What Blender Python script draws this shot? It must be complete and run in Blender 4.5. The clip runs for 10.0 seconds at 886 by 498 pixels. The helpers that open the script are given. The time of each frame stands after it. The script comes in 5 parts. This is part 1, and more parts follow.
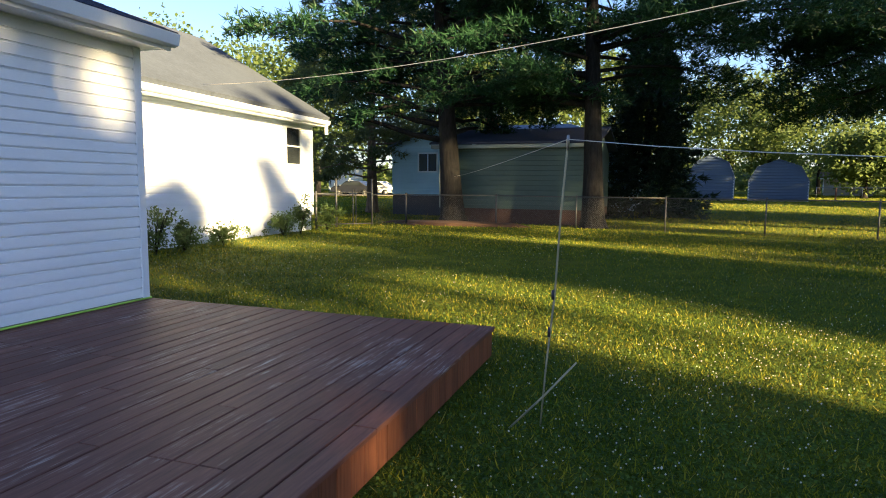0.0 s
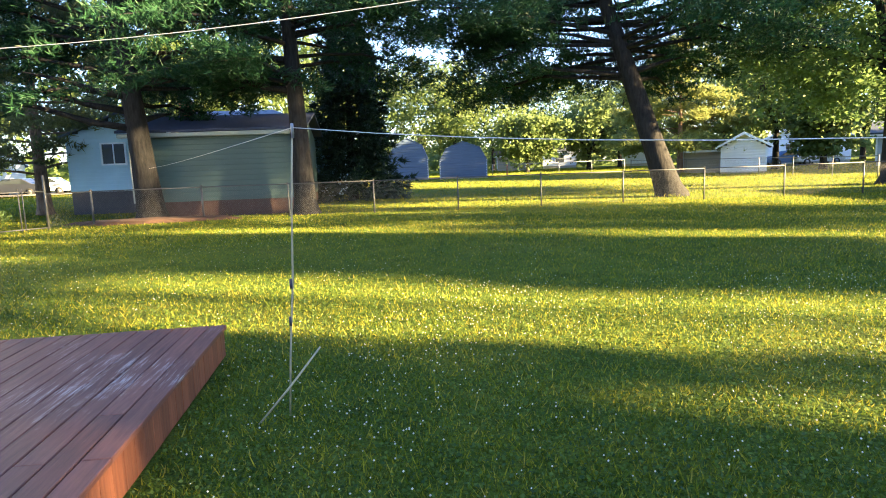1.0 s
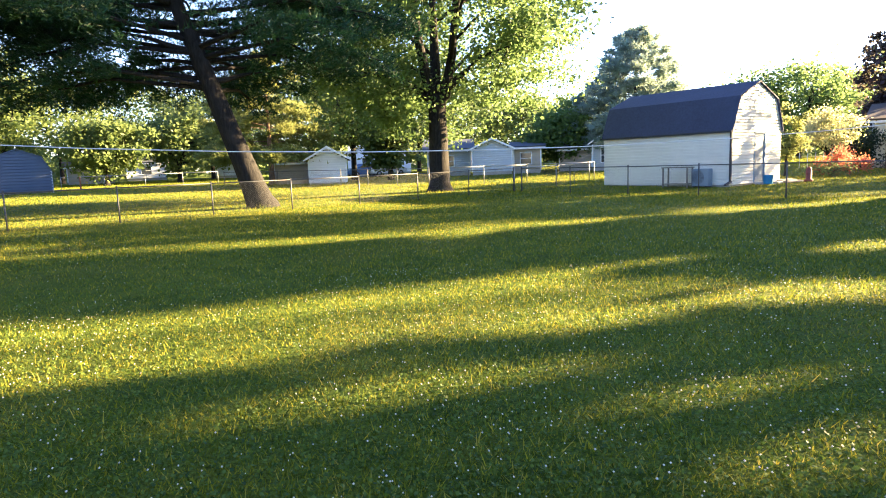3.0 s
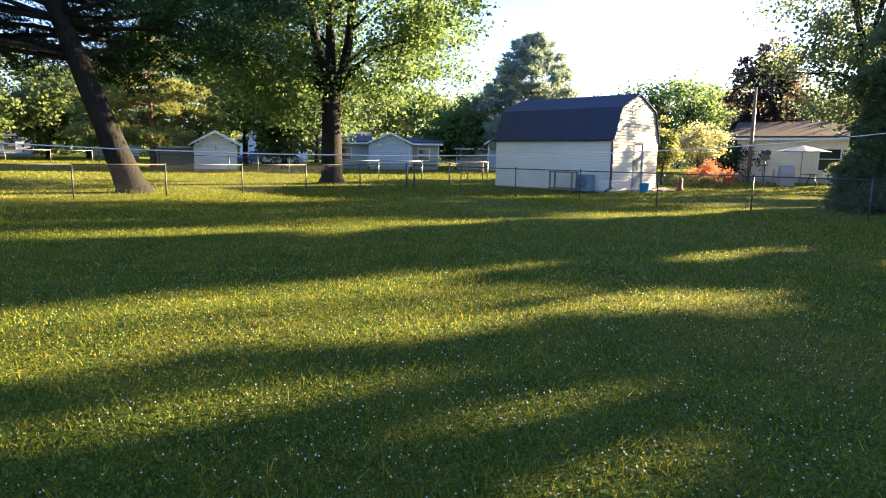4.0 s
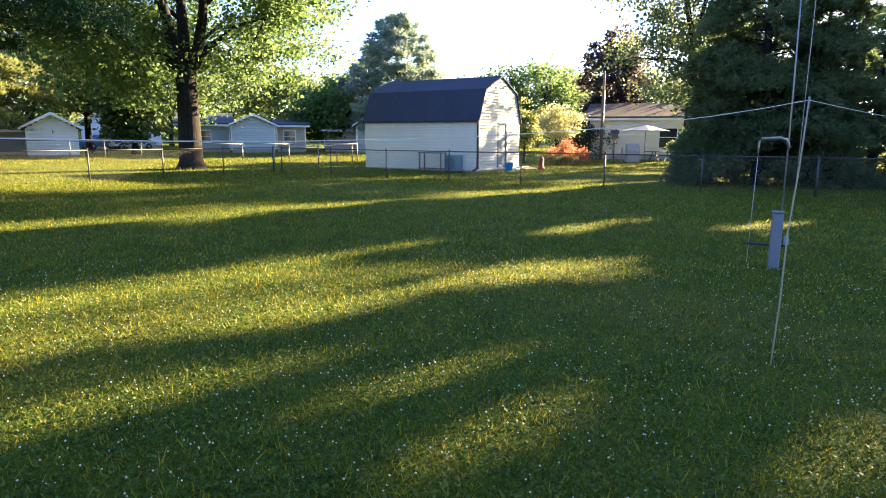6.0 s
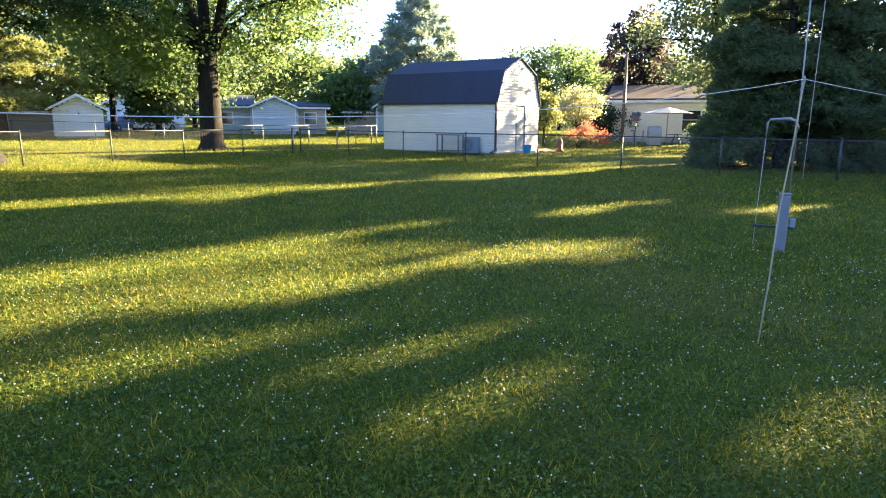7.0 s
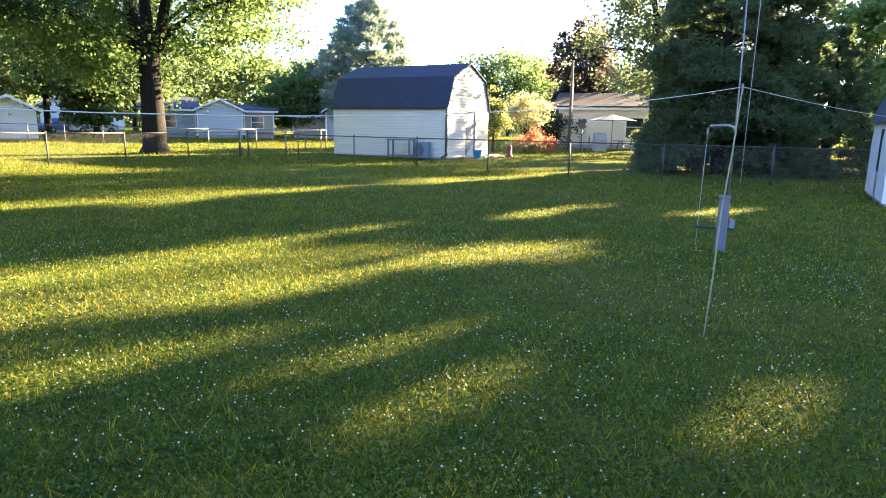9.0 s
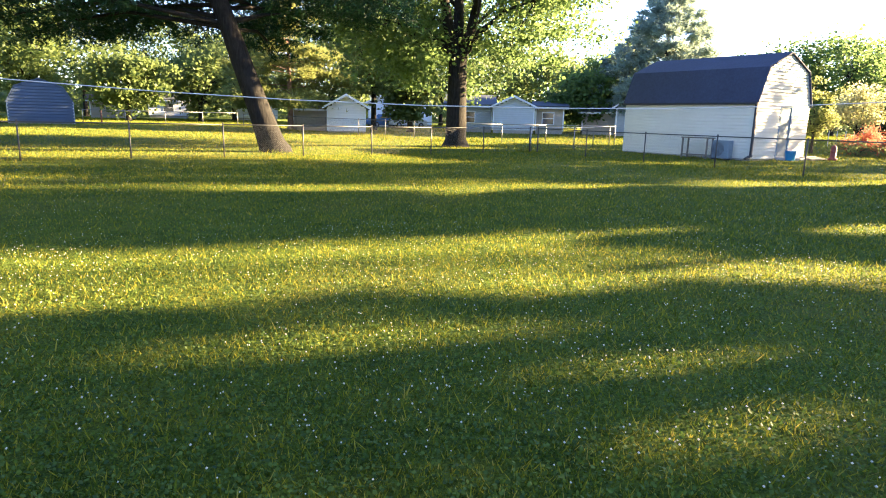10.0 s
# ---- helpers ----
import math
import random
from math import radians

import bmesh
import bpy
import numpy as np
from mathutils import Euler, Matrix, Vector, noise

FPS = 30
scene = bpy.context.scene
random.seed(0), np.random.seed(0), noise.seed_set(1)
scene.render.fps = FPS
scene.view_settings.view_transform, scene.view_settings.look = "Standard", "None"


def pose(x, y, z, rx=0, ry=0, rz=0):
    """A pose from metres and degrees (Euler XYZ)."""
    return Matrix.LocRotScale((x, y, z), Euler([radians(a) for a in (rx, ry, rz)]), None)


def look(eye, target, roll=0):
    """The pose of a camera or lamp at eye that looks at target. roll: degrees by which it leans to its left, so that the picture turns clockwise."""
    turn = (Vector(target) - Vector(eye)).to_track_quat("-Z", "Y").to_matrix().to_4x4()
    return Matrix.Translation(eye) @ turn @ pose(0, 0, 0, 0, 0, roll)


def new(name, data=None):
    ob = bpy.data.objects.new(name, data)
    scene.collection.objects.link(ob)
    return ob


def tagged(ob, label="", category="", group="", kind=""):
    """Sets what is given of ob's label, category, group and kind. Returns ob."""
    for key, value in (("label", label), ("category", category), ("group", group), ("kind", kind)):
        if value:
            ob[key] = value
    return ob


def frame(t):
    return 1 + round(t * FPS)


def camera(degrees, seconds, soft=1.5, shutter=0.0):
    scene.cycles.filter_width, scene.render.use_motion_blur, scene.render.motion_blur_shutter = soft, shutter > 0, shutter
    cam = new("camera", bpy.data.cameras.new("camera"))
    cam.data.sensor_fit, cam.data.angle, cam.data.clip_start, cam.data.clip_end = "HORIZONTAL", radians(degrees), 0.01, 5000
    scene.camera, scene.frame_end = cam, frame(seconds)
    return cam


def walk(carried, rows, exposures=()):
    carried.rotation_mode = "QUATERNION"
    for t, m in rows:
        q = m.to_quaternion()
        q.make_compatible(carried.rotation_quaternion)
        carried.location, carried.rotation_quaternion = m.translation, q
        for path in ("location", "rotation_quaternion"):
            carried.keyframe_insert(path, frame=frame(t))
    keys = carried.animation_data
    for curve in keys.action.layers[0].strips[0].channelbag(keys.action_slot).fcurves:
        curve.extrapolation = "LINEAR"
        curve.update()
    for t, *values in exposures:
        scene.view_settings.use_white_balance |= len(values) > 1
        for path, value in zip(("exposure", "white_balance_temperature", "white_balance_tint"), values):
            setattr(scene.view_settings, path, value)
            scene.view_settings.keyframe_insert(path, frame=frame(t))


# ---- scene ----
cam = camera(71.4, 10.0, 1.0)
PATH = [
    (0, (0.029, 0.326, 1.517), (-0.106, 2.311, 1.313), 0.5),
    (0.5, (-0.106, 0.33, 1.524), (0.343, 2.264, 1.279), -2.5),
    (1, (-0.1, 0.295, 1.528), (0.656, 2.129, 1.267), -2.1),
    (1.5, (-0.034, 0.265, 1.526), (1.102, 1.887, 1.246), -1.8),
    (2, (-0.019, 0.226, 1.528), (1.33, 1.679, 1.261), -2.6),
    (2.5, (0.086, 0.235, 1.508), (1.632, 1.476, 1.241), -2.6),
    (2.7, (0.11, 0.233, 1.506), (1.723, 1.385, 1.24), -2.6),
    (4, (0.671, -0.162, 1.569), (2.501, 0.59, 1.277), 1.0),
    (4.5, (0.667, -0.107, 1.567), (2.56, 0.469, 1.277), 0.9),
    (5, (0.623, -0.046, 1.555), (2.545, 0.423, 1.262), 0.3),
    (5.5, (0.572, -0.082, 1.555), (2.51, 0.303, 1.248), 0.1),
    (5.7, (0.505, -0.083, 1.584), (2.448, 0.254, 1.251), 0.3),
    (6.8, (0.497, -0.408, 1.56), (2.408, 0.027, 1.16), 0.6),
    (7, (0.442, -0.382, 1.556), (2.356, 0.038, 1.156), 0.5),
    (7.5, (0.34, -0.331, 1.56), (2.241, 0.147, 1.165), 0.3),
    (8, (0.266, -0.388, 1.565), (2.205, -0.061, 1.198), 0.3),
    (8.5, (0.302, -0.377, 1.55), (2.258, -0.175, 1.18), 0.4),
    (9, (0.357, -0.327, 1.53), (2.303, -0.065, 1.149), 1.0),
    (9.5, (0.382, -0.284, 1.528), (2.238, 0.348, 1.132), 2.0),
    (10, (0.45, -0.195, 1.513), (2.085, 0.882, 1.103), 1.4),
]
EXPOSURES = [(0.0, 2.42, 5450, 19), (0.5, 3.0, 5550, 19), (1.0, 3.82, 5450, 21), (1.5, 4.15, 5450, 23), (2.7, 3.92, 5500, 27), (3.8, 2.95, 5300, 27), (5.5, 3.08, 5200, 26), (7.0, 3.45, 5200, 26), (8.0, 3.74, 5200, 26), (10.0, 3.6, 5400, 27)]
walk(cam, [(t, look(e, g, r)) for t, e, g, r in PATH], EXPOSURES)

# ---------------------------------------------------------------- light
SUN_AZ, SUN_EL = 130.0, 16.0
world = bpy.data.worlds.new("evening_sky")
scene.world = world
world.use_nodes = True
wn = world.node_tree
sky = wn.nodes.new("ShaderNodeTexSky")
sky.sky_type = "NISHITA"
sky.sun_disc = False
sky.sun_elevation = radians(SUN_EL)
sky.sun_rotation = radians(SUN_AZ)
sky.air_density, sky.dust_density, sky.ozone_density = 1.0, 0.5, 1.3
wn.links.new(sky.outputs[0], wn.nodes["Background"].inputs[0])
wn.nodes["Background"].inputs[1].default_value = 0.053
sun_data = bpy.data.lights.new("sun", "SUN")
sun_data.energy, sun_data.angle, sun_data.color = 7.4, radians(0.65), (1.0, 0.69, 0.25)
sun = new("sun", sun_data)
SUN_DIR = Vector((math.sin(radians(SUN_AZ)) * math.cos(radians(SUN_EL)), math.cos(radians(SUN_AZ)) * math.cos(radians(SUN_EL)), math.sin(radians(SUN_EL))))
sun.matrix_world = look(SUN_DIR * 100, (0, 0, 0))


# ---------------------------------------------------------------- materials
def nodes_of(name, rough=0.7, metal=0.0, spec=0.4):
    m = bpy.data.materials.new(name)
    m.use_nodes = True
    t = m.node_tree
    b = t.nodes["Principled BSDF"]
    b.inputs["Roughness"].default_value = rough
    b.inputs["Metallic"].default_value = metal
    b.inputs["Specular IOR Level"].default_value = spec
    return m, t, b


def add(t, kind, **values):
    n = t.nodes.new(kind)
    for key, v in values.items():
        n.inputs[key].default_value = v
    return n


def ramp(t, source, stops):
    n = t.nodes.new("ShaderNodeValToRGB")
    e = n.color_ramp.elements
    while len(e) < len(stops):
        e.new(0.5)
    for el, (p, c) in zip(e, stops):
        el.position, el.color = p, (*c, 1)
    t.links.new(source, n.inputs[0])
    return n.outputs[0]


def mixed(t, a, b, fac):
    n = t.nodes.new("ShaderNodeMix")
    n.data_type = "RGBA"
    for socket, v in ((n.inputs[0], fac), (n.inputs[6], a), (n.inputs[7], b)):
        if isinstance(v, (int, float)):
            socket.default_value = v
        elif isinstance(v, tuple):
            socket.default_value = (*v, 1)
        else:
            t.links.new(v, socket)
    return n.outputs[2]


def bumped(t, b, height, strength=0.3, distance=0.01):
    n = t.nodes.new("ShaderNodeBump")
    n.inputs["Strength"].default_value, n.inputs["Distance"].default_value = strength, distance
    t.links.new(height, n.inputs["Height"])
    t.links.new(n.outputs[0], b.inputs["Normal"])


def placed(t, scale=(1, 1, 1)):
    g = t.nodes.new("ShaderNodeNewGeometry")
    m = t.nodes.new("ShaderNodeMapping")
    m.inputs["Scale"].default_value = scale
    t.links.new(g.outputs["Position"], m.inputs["Vector"])
    return m.outputs[0]


def noisy(t, vector, scale, detail=4.0, rough=0.6):
    n = add(t, "ShaderNodeTexNoise", Scale=scale, Detail=detail, Roughness=rough)
    t.links.new(vector, n.inputs["Vector"])
    return n.outputs["Fac"]


def plain(name, colour, rough=0.7, metal=0.0, vary=0.25, scale=3.0, grain=60.0, bump=0.15, stretch=(1, 1, 1), spec=0.4):
    """A painted or weathered surface: two scales of mottling and a fine relief."""
    m, t, b = nodes_of(name, rough, metal, spec)
    v = placed(t, stretch)
    big, fine = noisy(t, v, scale), noisy(t, v, grain, 2.0)
    dark = tuple(c * (1 - vary) for c in colour)
    light = tuple(min(1, c * (1 + vary * 0.5)) for c in colour)
    c1 = ramp(t, big, [(0.3, dark), (0.7, light)])
    c2 = ramp(t, fine, [(0.3, tuple(c * (1 - vary * 0.6) for c in colour)), (0.7, light)])
    t.links.new(mixed(t, c1, c2, 0.4), b.inputs["Base Color"])
    bumped(t, b, fine, bump, 0.004)
    return m


def leafy(name, dark, light, trans=0.45, glow=(1.0, 1.0, 0.6)):
    """Leaves: each one its own shade, lit through from behind."""
    m, t, b = nodes_of(name, 0.55, 0, 0.25)
    g = t.nodes.new("ShaderNodeNewGeometry")
    big = noisy(t, placed(t), 0.6, 2.0)
    c = ramp(t, g.outputs["Random Per Island"], [(0.0, dark), (0.6, tuple((a + 2 * l) / 3 for a, l in zip(dark, light))), (1.0, light)])
    c = mixed(t, c, ramp(t, big, [(0.35, dark), (0.7, light)]), 0.35)
    t.links.new(c, b.inputs["Base Color"])
    tr = t.nodes.new("ShaderNodeBsdfTranslucent")
    t.links.new(mixed(t, c, glow, 0.12), tr.inputs["Color"])
    mx = t.nodes.new("ShaderNodeMixShader")
    mx.inputs[0].default_value = trans
    t.links.new(b.outputs[0], mx.inputs[1])
    t.links.new(tr.outputs[0], mx.inputs[2])
    t.links.new(mx.outputs[0], t.nodes["Material Output"].inputs["Surface"])
    return m


def lawn_material(name, blades):
    """Mown lawn: clover green with straw-coloured and worn patches, with shaded gaps and evening gold put into the
    colours; for soil sheet and for blades.
    """
    m, t, b = nodes_of(name, 0.85, 0, 0.08)
    v = placed(t)
    big, mid, fine = noisy(t, v, 0.22, 4), noisy(t, v, 1.6, 4), noisy(t, v, 55.0, 3)
    c = ramp(t, mid, [(0.28, (0.050, 0.096, 0.010)), (0.5, (0.142, 0.180, 0.014)), (0.75, (0.285, 0.255, 0.020))] if blades else [(0.28, (0.024, 0.056, 0.009)), (0.5, (0.076, 0.122, 0.015)), (0.75, (0.165, 0.175, 0.020))])
    c = mixed(t, c, (0.34, 0.27, 0.05) if blades else (0.20, 0.165, 0.05), ramp(t, big, [(0.52, (0, 0, 0)), (0.72, (0.55, 0.55, 0.55))]))
    if blades:
        g = t.nodes.new("ShaderNodeNewGeometry")
        # darkest blades stand in for shade between them, the yellow ones for sunlight
        c = mixed(t, c, ramp(t, g.outputs["Random Per Island"], [(0.0, (0.009, 0.032, 0.004)), (0.45, (0.105, 0.150, 0.011)), (0.9, (0.42, 0.360, 0.023)), (1.0, (0.52, 0.40, 0.08))]), 0.66)
    else:
        # near-black specks put the shade between blades into the soil colour
        c = mixed(t, c, ramp(t, fine, [(0.36, (0.007, 0.018, 0.003)), (0.64, (0.150, 0.190, 0.020))]), 0.5)
        bumped(t, b, fine, 1.0, 0.05)
    t.links.new(c, b.inputs["Base Color"])
    if blades:
        tr = t.nodes.new("ShaderNodeBsdfTranslucent")
        t.links.new(c, tr.inputs["Color"])
        mx = t.nodes.new("ShaderNodeMixShader")
        mx.inputs[0].default_value = 0.4
        t.links.new(b.outputs[0], mx.inputs[1])
        t.links.new(tr.outputs[0], mx.inputs[2])
        t.links.new(mx.outputs[0], t.nodes["Material Output"].inputs["Surface"])
    return m


def board_material(name, dark, light, worn, axis, wear=0.62):
    """Painted or stained timber with grain along one axis, worn pale in streaks."""
    m, t, b = nodes_of(name, 0.62, 0, 0.35)
    o = t.nodes.new("ShaderNodeObjectInfo")
    v = t.nodes.new("ShaderNodeTexCoord")
    mp = t.nodes.new("ShaderNodeMapping")
    mp.inputs["Scale"].default_value = tuple(0.9 if i == axis else 14.0 for i in range(3))
    t.links.new(v.outputs["Object"], mp.inputs["Vector"])
    off = t.nodes.new("ShaderNodeMath")
    off.operation = "MULTIPLY"
    off.inputs[1].default_value = 40.0
    t.links.new(o.outputs["Random"], off.inputs[0])
    t.links.new(off.outputs[0], mp.inputs["Location"])
    grain = noisy(t, mp.outputs[0], 3.0, 6, 0.7)
    patch = noisy(t, placed(t), 1.4, 5, 0.65)
    c = ramp(t, grain, [(0.3, dark), (0.7, light)])
    tone = t.nodes.new("ShaderNodeHueSaturation")
    val = t.nodes.new("ShaderNodeMapRange")
    val.inputs["To Min"].default_value, val.inputs["To Max"].default_value = 0.78, 1.2
    t.links.new(o.outputs["Random"], val.inputs["Value"])
    t.links.new(val.outputs[0], tone.inputs["Value"])
    t.links.new(c, tone.inputs["Color"])
    mul = t.nodes.new("ShaderNodeMath")
    mul.operation = "MULTIPLY"
    t.links.new(ramp(t, grain, [(0.52, (0, 0, 0)), (0.62, (1, 1, 1))]), mul.inputs[0])
    t.links.new(ramp(t, patch, [(wear - 0.1, (0, 0, 0)), (wear + 0.06, (1, 1, 1))]), mul.inputs[1])
    t.links.new(mixed(t, tone.outputs[0], worn, mul.outputs[0]), b.inputs["Base Color"])
    bumped(t, b, grain, 0.35, 0.004)
    return m


def bark_material(name, dark, light):
    m, t, b = nodes_of(name, 0.9, 0, 0.15)
    v = placed(t, (7, 7, 1.6))
    n1 = noisy(t, v, 1.8, 6, 0.7)
    big = noisy(t, placed(t), 1.2, 2)
    c = mixed(t, ramp(t, n1, [(0.35, dark), (0.65, light)]), tuple(l * 1.25 for l in light), ramp(t, big, [(0.55, (0, 0, 0)), (0.8, (0.6, 0.6, 0.6))]))
    t.links.new(c, b.inputs["Base Color"])
    bumped(t, b, n1, 0.9, 0.04)
    return m


def shingle_material(name, colour):
    m, t, b = nodes_of(name, 0.85, 0, 0.25)
    v = placed(t)
    fine, big = noisy(t, v, 9.0, 5, 0.75), noisy(t, v, 0.7, 3)
    c = ramp(t, fine, [(0.3, tuple(k * 0.65 for k in colour)), (0.7, tuple(k * 1.3 for k in colour))])
    t.links.new(mixed(t, c, ramp(t, big, [(0.3, tuple(k * 0.75 for k in colour)), (0.7, tuple(k * 1.2 for k in colour))]), 0.4), b.inputs["Base Color"])
    bumped(t, b, fine, 0.4, 0.01)
    return m


def glass_material(name):
    m, t, b = nodes_of(name, 0.06, 0, 0.8)
    b.inputs["Base Color"].default_value = (0.02, 0.025, 0.03, 1)
    return m


GRASS, BLADES = lawn_material("lawn_soil", False), lawn_material("grass_blades", True)
# dark end deepened: shade between leaflets is put into the colour
CLOVER_LEAF = leafy("clover_leaf", (0.012, 0.040, 0.006), (0.130, 0.190, 0.018), 0.3, (0.3, 0.5, 0.1))
CLOVER = plain("clover_white", (0.62, 0.58, 0.46), 0.8, vary=0.15, scale=30)
VINYL = plain("pale_vinyl", (0.80, 0.85, 0.92), 0.5, vary=0.07, scale=1.2, grain=25, bump=0.08, stretch=(1, 1, 4))
WHITE_SIDING = plain("white_siding", (0.77, 0.82, 0.92), 0.5, vary=0.08, scale=1.0, grain=25, bump=0.08)
BLUE_SIDING = plain("light_blue_siding", (0.42, 0.60, 0.72), 0.55, vary=0.12, scale=1.0)
# far darker than sage paint: the garage's shade is put into the colour
GREEN_SIDING = plain("shaded_sage_siding", (0.047, 0.082, 0.078), 0.6, vary=0.14, scale=0.9)
CREAM_SIDING = plain("cream_siding", (0.72, 0.71, 0.65), 0.55, vary=0.12, scale=0.8, grain=30)
# storage shed panels, with the tree shade on them put into the colour
GREY_BLUE = plain("shaded_grey_blue_panel", (0.075, 0.110, 0.185), 0.55, vary=0.12, scale=0.8)
SLATE_SIDING = plain("slate_blue_siding", (0.36, 0.42, 0.48), 0.6, vary=0.12)
SAGE_TRIM = plain("sage_grey_trim", (0.22, 0.26, 0.25), 0.55, vary=0.12)
TAN_SIDING = plain("tan_siding", (0.38, 0.35, 0.30), 0.65, vary=0.12)
BEIGE = plain("beige_stucco", (0.80, 0.74, 0.60), 0.7, vary=0.1)
TRIM = plain("white_trim", (0.74, 0.79, 0.86), 0.45, vary=0.08)
DARK_TRIM = plain("dark_trim", (0.03, 0.035, 0.05), 0.5, vary=0.2)
BLUE_TRIM = plain("blue_door_trim", (0.07, 0.17, 0.30), 0.5, vary=0.15)
DOOR_GREY = plain("weathered_grey_door", (0.20, 0.26, 0.32), 0.55, vary=0.15)
DARK_SHINGLE, GREY_SHINGLE = shingle_material("dark_shingle", (0.042, 0.052, 0.095)), shingle_material("grey_shingle", (0.060, 0.074, 0.105))
BROWN_SHINGLE = shingle_material("brown_shingle", (0.075, 0.062, 0.058))
BLOCK = plain("foundation_block", (0.40, 0.39, 0.38), 0.85, vary=0.25, scale=2)
# reddish brown, darkened with the garage's shade
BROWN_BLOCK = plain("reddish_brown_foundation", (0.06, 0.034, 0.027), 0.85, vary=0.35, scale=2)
BRICK = plain("orange_brick", (0.42, 0.13, 0.06), 0.85, vary=0.25, scale=6)
GLASS = glass_material("dark_glass")
GALV = plain("galvanised_steel", (0.27, 0.28, 0.29), 0.45, 0.7, vary=0.2, scale=8)
# darker copy of the galvanised steel, for fence runs that stand in shade
SHADED_STEEL = plain("shaded_steel", (0.085, 0.088, 0.092), 0.55, 0.5, vary=0.25, scale=8)
WIRE = plain("galvanised_wire", (0.14, 0.145, 0.15), 0.5, 0.6, vary=0.15)
RUST = plain("rusty_post", (0.20, 0.09, 0.05), 0.8, vary=0.3, scale=8)
DECK = board_material("red_brown_deck_stain", (0.092, 0.040, 0.030), (0.200, 0.086, 0.060), (0.40, 0.35, 0.33), 1, 0.61)
SKIRT = board_material("rust_brown_skirt_stain", (0.12, 0.042, 0.020), (0.25, 0.092, 0.042), (0.34, 0.18, 0.10), 2, 0.75)
LIME = plain("lime_green_strip", (0.42, 0.68, 0.10), 0.5, vary=0.1)
BAMBOO = plain("pale_pole_wood", (0.34, 0.31, 0.20), 0.6, vary=0.25, scale=9)
ROPE = plain("clothesline_cord", (0.62, 0.60, 0.55), 0.7, vary=0.15)
CABLE = plain("cable_sheath", (0.45, 0.43, 0.42), 0.6, vary=0.15)
PEDESTAL = plain("grey_blue_pedestal", (0.16, 0.18, 0.22), 0.6, vary=0.15, scale=4)
POLE_WOOD = plain("weathered_pole", (0.16, 0.12, 0.10), 0.85, vary=0.25, scale=3)
# bark near black: the trunks' backlit shade is put into both colours
PINE_BARK, MAPLE_BARK = bark_material("shaded_pine_bark", (0.009, 0.009, 0.010), (0.026, 0.025, 0.025)), bark_material("shaded_maple_bark", (0.009, 0.009, 0.009), (0.030, 0.028, 0.027))
TAN_BARK = bark_material("young_pine_bark", (0.08, 0.055, 0.04), (0.24, 0.16, 0.11))
# needles darkened, as the big pines' shadow side is put into the colour
PINE_LEAF = leafy("shaded_pine_needles", (0.006, 0.026, 0.013), (0.022, 0.072, 0.026), 0.26, (0.04, 0.12, 0.03))
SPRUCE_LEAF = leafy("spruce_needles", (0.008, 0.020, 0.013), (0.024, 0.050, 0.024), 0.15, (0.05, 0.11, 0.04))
# yellow-green needles; their sunlit look is put into the colour
GOLD_PINE_LEAF = leafy("sunny_pine_needles", (0.075, 0.11, 0.014), (0.21, 0.24, 0.035), 0.5)
MAPLE_LEAF = leafy("maple_leaves", (0.034, 0.076, 0.020), (0.120, 0.185, 0.036), 0.46, (0.7, 1.0, 0.4))
FAR_LEAF = leafy("tree_leaves", (0.034, 0.070, 0.017), (0.118, 0.155, 0.032), 0.5, (0.8, 1.0, 0.4))
SIDE_LEAF = leafy("mid_green_leaves", (0.035, 0.080, 0.030), (0.11, 0.17, 0.055), 0.5)
LIME_LEAF = leafy("light_green_leaves", (0.060, 0.13, 0.030), (0.20, 0.31, 0.075), 0.55)
EVERGREEN = leafy("evergreen_sprays", (0.044, 0.074, 0.036), (0.150, 0.195, 0.078), 0.42, (0.35, 0.5, 0.2))
# olive needles whose light end paints in the golden sunlit tips
SUN_TIPPED_PINE = leafy("sun_tipped_pine_needles", (0.016, 0.042, 0.016), (0.11, 0.13, 0.030), 0.4)
# blue-green needles, paler because distance haze is put into the colour
HAZY_PINE_LEAF = leafy("hazy_blue_pine_needles", (0.12, 0.19, 0.18), (0.26, 0.36, 0.31), 0.4)
PURPLE_LEAF = leafy("purple_leaves", (0.012, 0.008, 0.014), (0.050, 0.024, 0.040), 0.3)
RED_LEAF = leafy("red_bush_leaves", (0.25, 0.035, 0.02), (0.55, 0.12, 0.05), 0.4)
# pale leaves, lightened further: the sun on them is put into the colour
WILLOW_LEAF = leafy("sunlit_willow_leaves", (0.25, 0.27, 0.10), (0.60, 0.58, 0.30), 0.5)
WEED_LEAF = leafy("weed_leaves", (0.035, 0.075, 0.016), (0.12, 0.18, 0.035), 0.4)
LITTER = plain("leaf_litter", (0.085, 0.045, 0.025), 0.95, vary=0.5, scale=5, grain=40, bump=0.8)
ASPHALT = plain("street_asphalt", (0.14, 0.135, 0.13), 0.9, vary=0.2)
RUBBER = plain("rubber", (0.015, 0.015, 0.016), 0.8, vary=0.2)


# ---------------------------------------------------------------- building blocks
def ground_z(x, y):
    """The land lies level round the yard and rises a little beyond the fences."""
    r = math.hypot(x, y)
    k = min(max(r - 26.0, 0.0), 75.0)
    return 0.015 * k * k / (k + 6.0) if k > 0 else 0.0


def bearing(az, d, z=None):
    """A spot placed to fit the camera's view: bearing (from +y towards +x) and metres from where the camera stands."""
    x, y = 0.3 + d * math.sin(radians(az)), d * math.cos(radians(az))
    return Vector((x, y, ground_z(x, y) if z is None else z))


